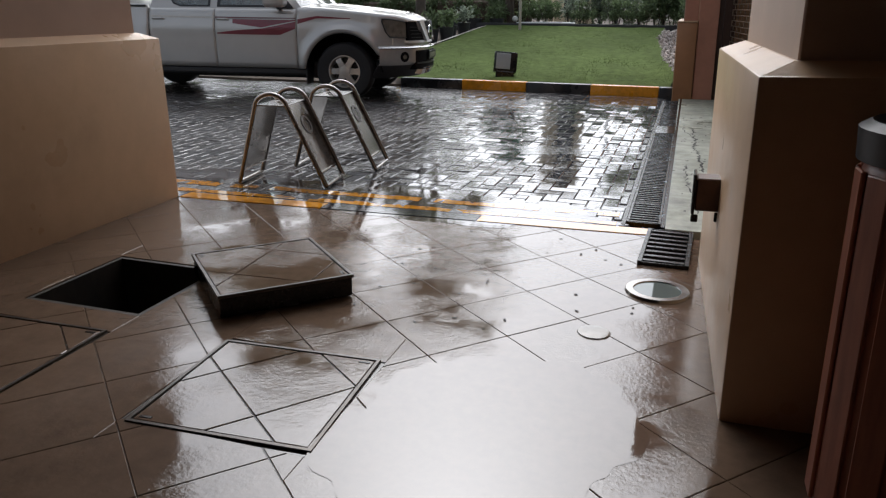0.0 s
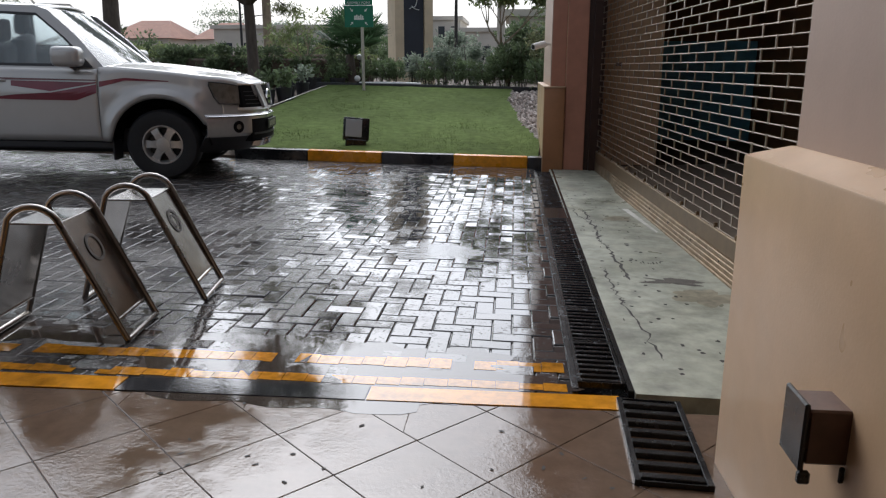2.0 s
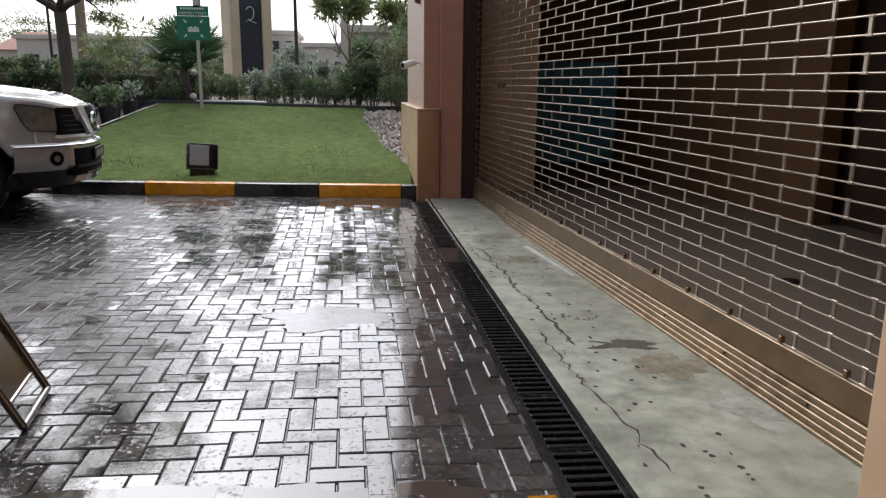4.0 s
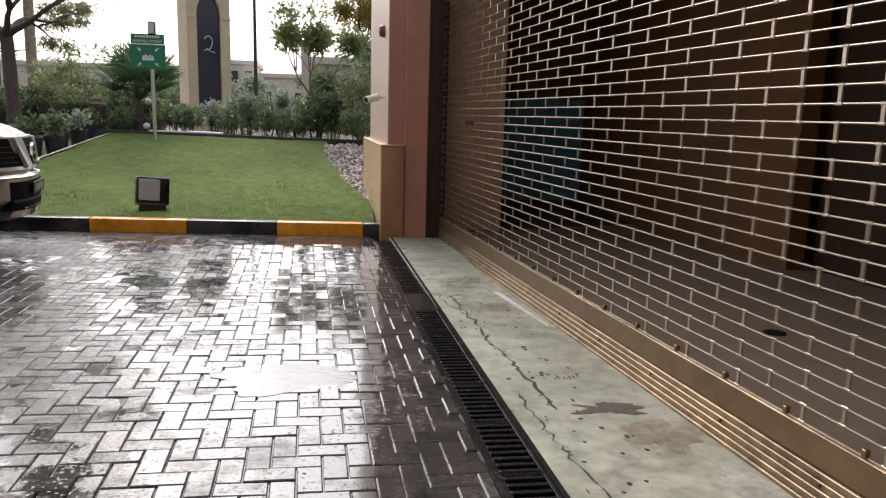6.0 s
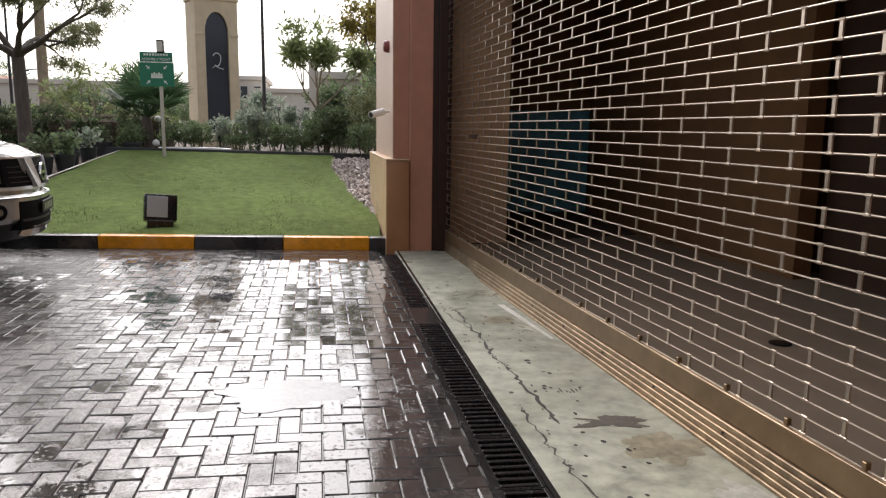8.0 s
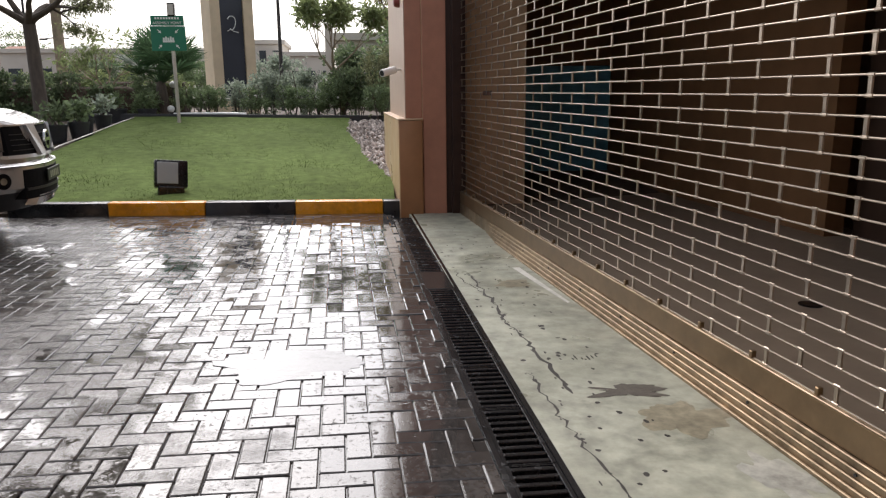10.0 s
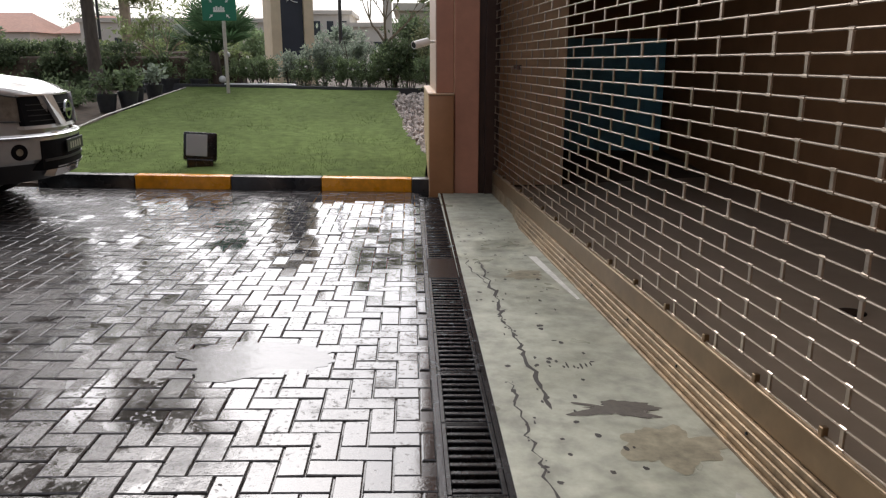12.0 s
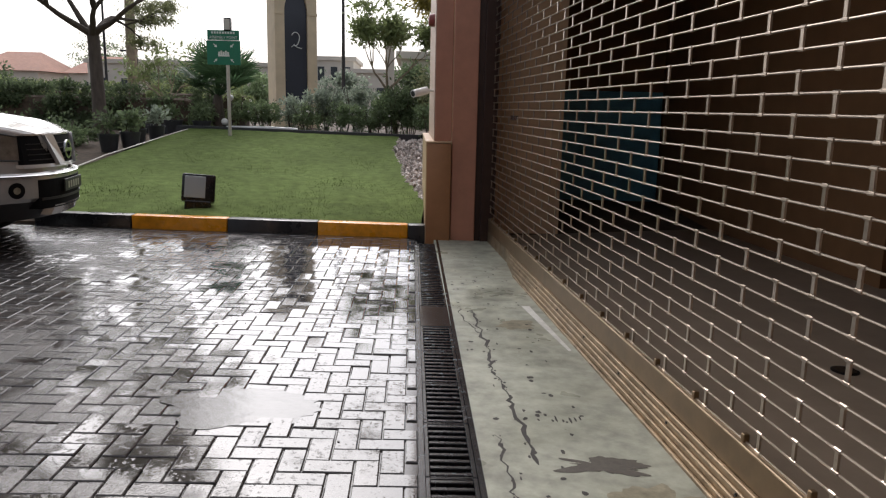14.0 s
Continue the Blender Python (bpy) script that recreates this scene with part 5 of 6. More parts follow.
lathe(bm, [(0.001, 0.865), (0.171, 0.865), (0.171, 0.875), (0.001, 0.875)], 24)
part("sand_tray", bm, M_IRON, t)
for k in range(14):
    a_ = 2 * math.pi * k / 14
    bm = bmesh.new()
    bx(bm, 0.205, 0.216, -0.036, 0.036, 0.03, 0.84, 0.003, 1, Matrix.Rotation(a_, 4, "Z"))
    part("slat", bm, M_COPPER, t)

t = thing("security_camera", GT @ Matrix.Translation((0.022, 11.55, 1.6)), "white bullet security camera on the column", "security camera")
bm = bmesh.new()
lathe(bm, [(0.05, 0), (0.05, 0.025), (0.03, 0.035)], 20, Matrix.Translation((0, 0, 0)) @ Matrix.Rotation(radians(-90), 4, "Y"))
smooth(part("base", bm, M_WHITEPL, t))
bm = bmesh.new()
tube(bm, [(-0.03, 0, 0), (-0.1, -0.03, 0.0), (-0.14, -0.06, 0.0)], 0.014, 8)
smooth(part("arm", bm, M_WHITEPL, t))
d_ = Vector((-0.75, -0.62, -0.22)).normalized()
p_ = Vector((-0.12, -0.03, 0.0))
bm = bmesh.new()
tube(bm, [p_, p_ + d_ * 0.2], 0.042, 18)
smooth(part("housing", bm, M_WHITEPL, t))
bm = bmesh.new()
tube(bm, [p_ + d_ * 0.19, p_ + d_ * 0.204], 0.031, 18)
part("lens", bm, M_BLACKPL, t, "dark lens")
t = thing("alarm_sounder", GT @ Matrix.Translation((0.012, 11.6, 2.36)), "dull red alarm sounder on the column side", "alarm")
bm = bmesh.new()
lathe(bm, [(0.055, 0), (0.072, 0.008), (0.072, 0.075), (0.06, 0.11), (0.03, 0.12)], 20, Matrix.Rotation(radians(-90), 4, "Y"))
smooth(part("sounder_body", bm, material("sounder_red", (0.2, 0.045, 0.04), 0.4), t))
bm = bmesh.new()
tube(bm, [(0.012, 11.5, 1.62), (0.012, 11.5, 5.5)], 0.011, 8)
cable = tagged(obj("cable_conduit", bm, M_BLACKPL), "thin black cable running up the column", "cable")
cable.matrix_world = GT

# ---- floodlight on the lawn ----
t = thing("floodlight", GT @ Matrix.Translation((-2.68, 11.75, 0.15)) @ Matrix.Rotation(radians(16), 4, "Z") @ Matrix.Rotation(radians(4), 4, "Y"), "grey garden floodlight tilted up on the lawn edge", "floodlight")
bm = bmesh.new()
bx(bm, -0.2, 0.17, -0.06, 0.12, 0.08, 0.4, 0.02, 2, Matrix.Rotation(radians(-14), 4, "X"))
smooth(part("housing", bm, M_IRON, t, "dark grey housing"))
bm = bmesh.new()
bx(bm, -0.17, 0.06, -0.07, -0.058, 0.12, 0.37, 0.004, 1, Matrix.Rotation(radians(-14), 4, "X"))
part("glass", bm, glass("flood_glass", (0.42, 0.43, 0.42), 0.12, 0.2), t, "pale lamp glass")
part("foot", box(-0.16, 0.13, -0.05, 0.08, -0.06, 0.1, 0.01), M_IRON, t)
bm = bmesh.new()
tube(bm, [(0.1, 0.0, 0.02), (0.2, -0.05, -0.02), (0.3, 0.0, -0.03)], 0.01, 6)
part("cable", bm, M_BLACKPL, t)

# ---- plants ----
def leaf_material(name, color, rough=0.5, vary=0.35):
    m = material(name, color, rough, vary=0.2, grain=2.0, island=vary, spec=0.4)
    b = m.node_tree.nodes["Principled BSDF"]
    n, l = m.node_tree.nodes, m.node_tree.links
    tr = n.new("ShaderNodeBsdfTranslucent")
    l.new(b.inputs["Base Color"].links[0].from_socket, tr.inputs["Color"])
    mx = n.new("ShaderNodeMixShader")
    mx.inputs["Fac"].default_value = 0.5
    l.new(b.outputs[0], mx.inputs[1])
    l.new(tr.outputs[0], mx.inputs[2])
    l.new(mx.outputs[0], n["Material Output"].inputs["Surface"])
    return m


L_HEDGE = leaf_material("hedge_leaf", (0.125, 0.165, 0.085))
L_SHRUB = leaf_material("shrub_leaf", (0.18, 0.24, 0.12))
L_LIGHT = leaf_material("young_leaf", (0.25, 0.3, 0.13))
L_GREY = leaf_material("grey_green_leaf", (0.3, 0.35, 0.27))
L_TREE = leaf_material("tree_leaf", (0.252, 0.266, 0.140))
L_YELLOW = leaf_material("yellow_green_leaf", (0.24, 0.2, 0.05))
L_PALM = leaf_material("fan_palm_leaf", (0.09, 0.16, 0.075), 0.5)
L_FLOWER = leaf_material("white_flower", (0.75, 0.72, 0.66), 0.6, 0.1)
M_BARK = material("grey_brown_bark", (0.1, 0.08, 0.065), 0.85, vary=0.3, grain=12, bump=0.8, bump_scale=30, stretch=(1, 1, 0.3))
M_PALEBARK = material("pale_bark", (0.3, 0.24, 0.17), 0.8, vary=0.25, grain=10, bump=0.7, bump_scale=25)
M_POT = material("dark_plant_pot", (0.03, 0.032, 0.035), 0.5, vary=0.2)


def leaf_mesh(name, mat, blobs, n, size, aspect=0.45, seed=1, shell=0.45, droop=0.0):
    """Many small folded leaves filling rounded masses (x, y, z, rx, ry, rz)."""
    r = np.random.default_rng(seed)
    w = np.array([b[3] * b[4] * b[5] for b in blobs]) ** 0.75
    pick = r.choice(len(blobs), n, p=w / w.sum())
    bl = np.array(blobs)[pick]
    d = r.normal(size=(n, 3))
    d /= np.linalg.norm(d, axis=1)[:, None]
    rad = (1 - shell * r.random(n) ** 1.3) * (1 + 0.16 * r.normal(size=n))
    # gaps: leaves gather in clumps
    c = bl[:, :3] + d * rad[:, None] * bl[:, 3:6]
    k = np.round(c / (size * 5)) * (size * 5)
    c = c * 0.62 + k * 0.38 + r.normal(size=(n, 3)) * size * 0.6
    a = r.normal(size=(n, 3)) + d * 0.8 + np.array((0, 0, -droop))
    a /= np.linalg.norm(a, axis=1)[:, None]
    b = np.cross(a, r.normal(size=(n, 3)))
    b /= np.linalg.norm(b, axis=1)[:, None]
    nn = np.cross(a, b)
    s = size * (0.6 + 0.8 * r.random(n))[:, None]
    v = np.empty((n, 4, 3))
    v[:, 0] = c
    v[:, 1] = c + a * s * 0.5 + b * s * aspect * 0.5 + nn * s * 0.06
    v[:, 2] = c + a * s
    v[:, 3] = c + a * s * 0.5 - b * s * aspect * 0.5 + nn * s * 0.06
    me = bpy.data.meshes.new(name)
    me.from_pydata(v.reshape(-1, 3).tolist(), [], [(i, i + 1, i + 2, i + 3) for i in range(0, 4 * n, 4)])
    me.materials.append(mat)
    return me


def crown(parent, mat, blobs, n, size, name="crown", **kw):
    ob = new(name, leaf_mesh(name, mat, blobs, n, size, **kw))
    ob.parent = parent
    return tagged(ob, kind="stuff")


def branchy(bm, p, d, length, r, depth, rnd, tips, spread=0.6, lift=0.15, n=6):
    """A limb that forks into thinner ones."""
    pts, rad = [p], [r]
    q, dd = Vector(p), Vector(d).normalized()
    for k in range(4):
        dd = (dd + Vector((rnd.gauss(0, 0.13), rnd.gauss(0, 0.13), rnd.gauss(0, 0.1) + lift * 0.2))).normalized()
        q = q + dd * length / 4
        pts.append(q.copy())
        rad.append(r * (1 - 0.11 * (k + 1)))
    tube(bm, pts, rad, n)
    if depth <= 1:
        tips.append(q.copy())
    if depth == 0:
        return
    for k in range(rnd.choice((2, 3, 3))):
        nd = (dd + Vector((rnd.gauss(0, spread), rnd.gauss(0, spread), rnd.gauss(0, spread * 0.6) + lift))).normalized()
        branchy(bm, q, nd, length * rnd.uniform(0.6, 0.85), r * 0.56, depth - 1, rnd, tips, spread, lift, max(4, n - 1))


def plant(name, x, y, z, label, category, group=""):
    return thing(name, GT @ Matrix.Translation((x, y, z)) @ GT.inverted().to_3x3().to_4x4(), label, category, group)


def shrub(x, y, z, w, h, mat, n, size, seed, label="leafy green garden shrub", flowers=0, name="shrub", **kw):
    t = plant(name, x, y, z, label, "shrub")
    r = random.Random(seed)
    bm = bmesh.new()
    for k in range(7):
        a = r.uniform(0, 6.28)
        tube(bm, [(0.03 * math.cos(a), 0.03 * math.sin(a), -0.3), (w * 0.18 * math.cos(a), w * 0.18 * math.sin(a), h * 0.4), (w * 0.33 * math.cos(a + 0.3), w * 0.33 * math.sin(a + 0.3), h * 0.85)], [0.014, 0.01, 0.004], 5)
    tagged(part("stem", bm, M_BARK, t), kind="stuff")
    blobs = []
    for k in range(9):
        a, q = r.uniform(0, 6.28), r.uniform(0.0, 0.32)
        blobs.append((w * q * math.cos(a), w * q * math.sin(a), h * r.uniform(0.3, 0.78), w * r.uniform(0.16, 0.28), w * r.uniform(0.16, 0.28), h * r.uniform(0.14, 0.27)))
    crown(t, mat, blobs, n, size, "foliage", seed=seed, **kw)
    if flowers:
        crown(t, L_FLOWER, blobs, flowers, 0.07, "flowers", seed=seed + 1, aspect=0.9, shell=0.05)
    return t


# clipped hedge behind the lawn, running off towards the yard
def hedge(name, x0, x1, y0, y1, z0, z1, n, seed, mat=L_HEDGE):
    t = plant(name, (x0 + x1) / 2, (y0 + y1) / 2, z0, "dense clipped dark green hedge along the garden", "hedge")
    w, d, h = (x1 - x0) / 2, (y1 - y0) / 2, z1 - z0
    bm = bmesh.new()
    bx(bm, -w * 0.97, w * 0.97, -d * 0.6, d * 0.6, -0.1, h * 0.76, 0.15, 2)
    part("core", bm, M_SOIL, t)
    r = random.Random(seed)
    blobs = []
    for k in range(int(22 * w)):
        blobs.append((r.uniform(-w, w), r.uniform(-d, d) * 0.8, h * r.uniform(0.1, 0.9), 0.28, 0.25, 0.2))
    crown(t, mat, blobs, int(n * 1.5), 0.075, "foliage", seed=seed, shell=0.5, aspect=0.6)
    return t


hedge("hedge", -13.0, -5.15, 20.2, 21.3, 0.45, 1.6, 40000, 11)
hedge("hedge", -30.0, -13.0, 19.5, 21.2, 0.35, 1.45, 24000, 12)
hedge("hedge", -13.5, -4.6, 23.3, 24.4, 0.6, 1.75, 20000, 13, L_LIGHT)
hedge("hedge", -9.5, -6.3, 16.6, 17.6, 0.3, 0.85, 12000, 14, L_HEDGE)
hedge("hedge", -22.0, -9.7, 17.2, 18.2, 0.25, 0.95, 16000, 15, L_SHRUB)

# bedding shrubs along the back of the lawn
for k, (x, y, w, h, mat, n, fl, s_) in enumerate((
        (-4.0, 20.6, 1.1, 0.72, L_SHRUB, 3200, 16, 0.06), (-3.5, 20.0, 0.9, 0.62, L_SHRUB, 2600, 12, 0.055), (-3.0, 20.7, 1.0, 0.8, L_GREY, 2600, 10, 0.07),
        (-2.6, 20.0, 0.9, 0.7, L_SHRUB, 2400, 14, 0.06), (-2.3, 20.6, 1.1, 1.15, L_GREY, 3000, 8, 0.08), (-1.8, 20.1, 0.9, 0.75, L_SHRUB, 2400, 14, 0.06),
        (-1.5, 20.9, 1.2, 1.25, L_GREY, 3200, 6, 0.09), (-1.1, 20.0, 0.8, 0.65, L_SHRUB, 2400, 14, 0.055), (-0.3, 20.4, 1.5, 1.35, L_HEDGE, 5200, 0, 0.09),
        (-0.7, 20.2, 1.1, 1.0, L_SHRUB, 3200, 10, 0.07), (0.35, 20.0, 1.3, 1.5, L_TREE, 3800, 0, 0.08), (0.2, 19.2, 0.9, 0.8, L_SHRUB, 2600, 6, 0.06),
        (-4.9, 20.0, 0.8, 0.55, L_SHRUB, 2200, 6, 0.05))):
    shrub(x, y, LZ(0, y) - 0.02, w, h, mat, n, s_, 40 + k, ("flowering green garden shrub behind the lawn" if fl else "leafy green garden shrub behind the lawn"), fl)
# shrubs to the side of the lawn, behind the truck
for k, (x, y, z, w, h, mat, n) in enumerate(((-5.8, 15.2, 0.36, 0.85, 0.72, L_SHRUB, 800), (-6.4, 14.4, 0.3, 1.2, 0.7, L_HEDGE, 3000), (-7.3, 15.2, 0.32, 1.4, 0.95, L_SHRUB, 3400),
                                          (-8.6, 15.6, 0.3, 1.6, 0.95, L_HEDGE, 3600), (-10.2, 16.0, 0.3, 1.8, 1.1, L_SHRUB, 3600), (-12.2, 16.2, 0.3, 2.0, 1.2, L_HEDGE, 3800), (-14.8, 16.5, 0.3, 2.2, 1.3, L_SHRUB, 3800))):
    shrub(x, y, z, w, h, mat, n, 0.075, 70 + k, "leafy shrub in the bed beside the lawn", 6)


def pot_plant(x, y, z, pr, ph, h, mat, seed, n=150, size=0.11):
    t = plant("potted_plant", x, y, z, "green plant in a dark nursery pot beside the lawn", "potted plant", "pots beside the lawn")
    bm = bmesh.new()
    lathe(bm, [(pr * 0.75, 0), (pr, ph), (pr * 1.06, ph), (pr * 1.06, ph + 0.03), (pr * 0.94, ph + 0.03), (pr * 0.9, ph - 0.04), (0.001, ph - 0.04)], 18)
    smooth(part("pot", bm, M_POT, t, "dark plastic pot"))
    r = random.Random(seed)
    bm = bmesh.new()
    tips = []
    for k in range(4):
        a = r.uniform(0, 6.28)
        branchy(bm, Vector((0, 0, ph - 0.04)), (0.35 * math.cos(a), 0.35 * math.sin(a), 1), h * 0.4, 0.012, 1, r, tips, 0.4, 0.2, 5)
    tagged(part("stem", bm, M_BARK, t), kind="stuff")
    crown(t, mat, [(p.x, p.y, p.z, 0.09, 0.09, 0.08) for p in tips], n, size, "foliage", seed=seed, aspect=0.5)
    return t


for k, (x, y, z, pr, ph, h, mat) in enumerate(((-5.5, 16.35, 0.43, 0.17, 0.28, 0.6, L_HEDGE), (-5.22, 16.6, 0.45, 0.17, 0.3, 0.5, L_SHRUB), (-5.35, 17.3, 0.5, 0.16, 0.28, 0.55, L_HEDGE), (-5.2, 17.9, 0.55, 0.16, 0.28, 0.45, L_GREY),
                                               (-5.35, 19.4, 0.66, 0.2, 0.25, 0.3, L_SHRUB), (-4.78, 19.55, 0.66, 0.19, 0.25, 0.3, L_SHRUB))):
    pot_plant(x, y, z, pr, ph, h, mat, 90 + k)

# fan palm behind the sign
t = plant("fan_palm", -4.62, 20.3, 0.9, "green fan palm with stiff pleated leaves", "palm")
bm = bmesh.new()
lathe(bm, [(0.16, -0.1), (0.14, 0.2), (0.11, 0.5), (0.08, 0.62)], 10)
r = random.Random(5)
stalks, heads = bmesh.new(), []
for k in range(34):
    a, el = r.uniform(0, 6.28), radians(r.uniform(10, 85))
    L = r.uniform(0.4, 0.8)
    d = Vector((math.cos(a) * math.cos(el), math.sin(a) * math.cos(el), math.sin(el)))
    p0 = Vector((0, 0, 0.55))
    p1 = p0 + d * L + Vector((0, 0, 0.12))
    tube(stalks, [p0, p0 + d * L * 0.5 + Vector((0, 0, 0.1)), p1], [0.016, 0.012, 0.008], 5)
    heads.append((p1, d, a))
part("trunk", bm, M_BARK, t)
tagged(part("stalk", stalks, L_PALM, t), kind="stuff")
vv, ff = [], []
for p, d, a in heads:
    side = d.cross(Vector((0, 0, 1))).normalized()
    upv = side.cross(d).normalized()
    tilt = r.uniform(-0.5, 0.5)
    for j in range(22):
        th = radians(-118 + 236 * j / 21)
        R = r.uniform(0.55, 0.74) * (1 - 0.18 * abs(th) / 2.06)
        dirv = (d * math.cos(th) + side * math.sin(th) + upv * (0.18 + tilt * 0.3)).normalized()
        wv = dirv.cross(upv).normalized() * 0.026
        tip = p + dirv * R - Vector((0, 0, 0.07 * R * R * 4 * r.random()))
        mid = p + dirv * R * 0.55
        s = len(vv)
        vv += [tuple(p), tuple(mid + wv + upv * 0.006), tuple(tip), tuple(mid - wv)]
        ff.append((s, s + 1, s + 2, s + 3))
me = bpy.data.meshes.new("fronds")
me.from_pydata(vv, [], ff)
me.materials.append(L_PALM)
ob = new("fronds", me)
ob.parent = t
tagged(ob, kind="stuff")


def tree(x, y, z, lean, trunk_h, r0, limb, depth, mat, n, size, seed, label, bark=M_BARK, spread=0.6, lift=0.15, blob=0.5, droop=0.3, aspect=0.4, first=4, rise=0.75):
    t = plant("tree", x, y, z, label, "tree")
    rnd = random.Random(seed)
    bm, tips = bmesh.new(), []
    top = Vector((lean[0], lean[1], trunk_h))
    tube(bm, [(0, 0, -0.3), (0, 0, 0.05), Vector((lean[0] * 0.25, lean[1] * 0.25, trunk_h * 0.4)), Vector((lean[0] * 0.6, lean[1] * 0.6, trunk_h * 0.75)), top], [r0 * 1.4, r0 * 1.12, r0 * 0.95, r0 * 0.9, r0 * 0.85], 12)
    smooth(part("trunk", bm, bark, t))
    bm = bmesh.new()
    for k in range(first):
        a = 2 * math.pi * k / first + rnd.uniform(-0.3, 0.3)
        branchy(bm, top - Vector((0, 0, 0.1)), (math.cos(a) * 0.8, math.sin(a) * 0.8, rise), limb, r0 * 0.55, depth, rnd, tips, spread, lift, 8)
    tagged(smooth(part("branchwork", bm, bark, t)), kind="stuff")
    crown(t, mat, [(p.x, p.y, p.z, blob, blob, blob * 0.55) for p in tips], n, size, seed=seed, shell=0.9, droop=droop, aspect=aspect)
    return t


tree(-6.5, 18.5, 0.45, (-0.08, 0.1), 2.2, 0.135, 0.95, 3, L_TREE, 26000, 0.085, 21, "spreading garden tree with a dark trunk and open crown", spread=0.5, lift=0.0, blob=0.36, aspect=0.25, first=5, rise=0.55, droop=0.7)
# crown enlarged above the view to block sky reflected in the left paving
tree(-14.0, 26.0, 0.6, (0.2, 0), 5.2, 0.28, 3.5, 3, L_TREE, 46000, 0.3, 22, "garden tree with a dark trunk and open crown", spread=0.7, lift=0.12, blob=1.0)
tree(-0.62, 20.55, 0.78, (-0.2, 0), 1.1, 0.055, 0.66, 3, L_LIGHT, 3600, 0.15, 23, "small frangipani tree with stubby forked branches", M_PALEBARK, spread=0.45, lift=0.34, blob=0.24, aspect=0.35, droop=-0.2)
tree(-6.35, 21.9, 0.62, (0.1, 0), 0.75, 0.05, 0.5, 3, L_LIGHT, 700, 0.14, 24, "small frangipani tree with forked branches", M_PALEBARK, spread=0.6, lift=0.25, blob=0.2, aspect=0.35, droop=-0.2)
tree(1.3, 22.8, 0.7, (0.0, 0), 2.0, 0.09, 0.9, 3, L_YELLOW, 6000, 0.13, 25, "slender tree with yellow-green leaves beyond the column", spread=0.6, lift=0.15, blob=0.4, droop=0.6)
# palm trunk, far
t = plant("palm_trunk", -9.2, 27.8, 0.6, "tall pale palm trunk beyond the hedge", "palm")
bm = bmesh.new()
tube(bm, [(0, 0, -0.3), (0, 0, 3), (0.05, 0, 6), (0.1, 0, 9)], [0.17, 0.15, 0.135, 0.12], 12)
smooth(part("trunk", bm, M_PALEBARK, t))
vv, ff = [], []
for k in range(22):
    a = 2 * math.pi * k / 22 + r.uniform(-0.1, 0.1)
    el = r.uniform(-0.2, 1.1)
    pts = [Vector((0.1, 0, 9)) + Vector((math.cos(a) * u * 2.2 * math.cos(el * (1 - u)), math.sin(a) * u * 2.2 * math.cos(el * (1 - u)), 1.4 * u * el - 1.6 * u * u)) for u in np.linspace(0, 1, 14)]
    for p, q in zip(pts[1:], pts[2:]):
        sd = (q - p).cross(Vector((0, 0, 1))).normalized()
        for sg in (-1, 1):
            s = len(vv)
            e_ = p + sd * sg * 0.4 - Vector((0, 0, 0.22))
            vv += [tuple(p), tuple(p + (q - p) * 0.35), tuple(e_)]
            ff.append((s, s + 1, s + 2))
me = bpy.data.meshes.new("fronds")
me.from_pydata(vv, [], ff)
me.materials.append(L_PALM)
ob = new("fronds", me)
ob.parent = t
tagged(ob, kind="stuff")

# distant tree belts
for k, (x, y, w, h, seed) in enumerate(((-46, 66, 9, 6.0, 31), (-31, 80, 8, 7.0, 32), (-24, 78, 5, 5.0, 33), (-15, 52, 5, 2.7, 34), (-9, 46, 4, 2.4, 35), (-3.5, 40, 3.0, 2.2, 36), (-0.2, 34, 2.6, 2.6, 37), (2.5, 33, 4, 4.5, 38), (-60, 70, 12, 6, 39), (-20, 38, 4, 2.0, 40))):
    shrub(x, y, 0.6, w, h, (L_HEDGE, L_SHRUB, L_GREY)[k % 3], 4200, 0.22, 130 + k, "distant garden tree mass", 0, "distant_tree")

# ---- assembly sign ----
M_GREEN = material("green_sign_paint", (0.0, 0.17, 0.09), 0.35, vary=0.06, grain=4)
M_SIGNWHITE = material("white_sign_print", (0.75, 0.78, 0.75), 0.4, vary=0.03)
t = plant("assembly_sign", -3.885, 18.3, 0.68, "green assembly point sign on a grey post in the lawn", "sign")
bm = bmesh.new()
tube(bm, [(0, 0, -0.3), (0, 0, 2.06)], 0.035, 12)
smooth(part("post", bm, M_GREYPL, t, "grey steel post"))
ZS = 1.4
part("board", box(-0.385, 0.265, -0.05, -0.037, ZS, ZS + 0.46, 0.004), M_GREEN, t)
part("top_board", box(-0.37, 0.25, -0.05, -0.037, ZS + 0.475, ZS + 0.66, 0.004), M_GREEN, t)
for z in (ZS + 0.467,):
    part("border_line", box(-0.38, 0.26, -0.0535, -0.051, z - 0.006, z + 0.006), M_SIGNWHITE, t)


def lettering(body, size, m, mat, parent, name="lettering"):
    cu = bpy.data.curves.new(name, "FONT")
    cu.body, cu.size, cu.align_x, cu.align_y, cu.extrude = body, size, "CENTER", "CENTER", 0.001
    tmp = new(name, cu)
    me = bpy.data.meshes.new_from_object(tmp.evaluated_get(bpy.context.evaluated_depsgraph_get()))
    bpy.data.objects.remove(tmp)
    bpy.data.curves.remove(cu)
    me.materials.clear()
    me.materials.append(mat)
    ob = new(name, me)
    ob.parent = parent
    ob.matrix_local = m
    return ob


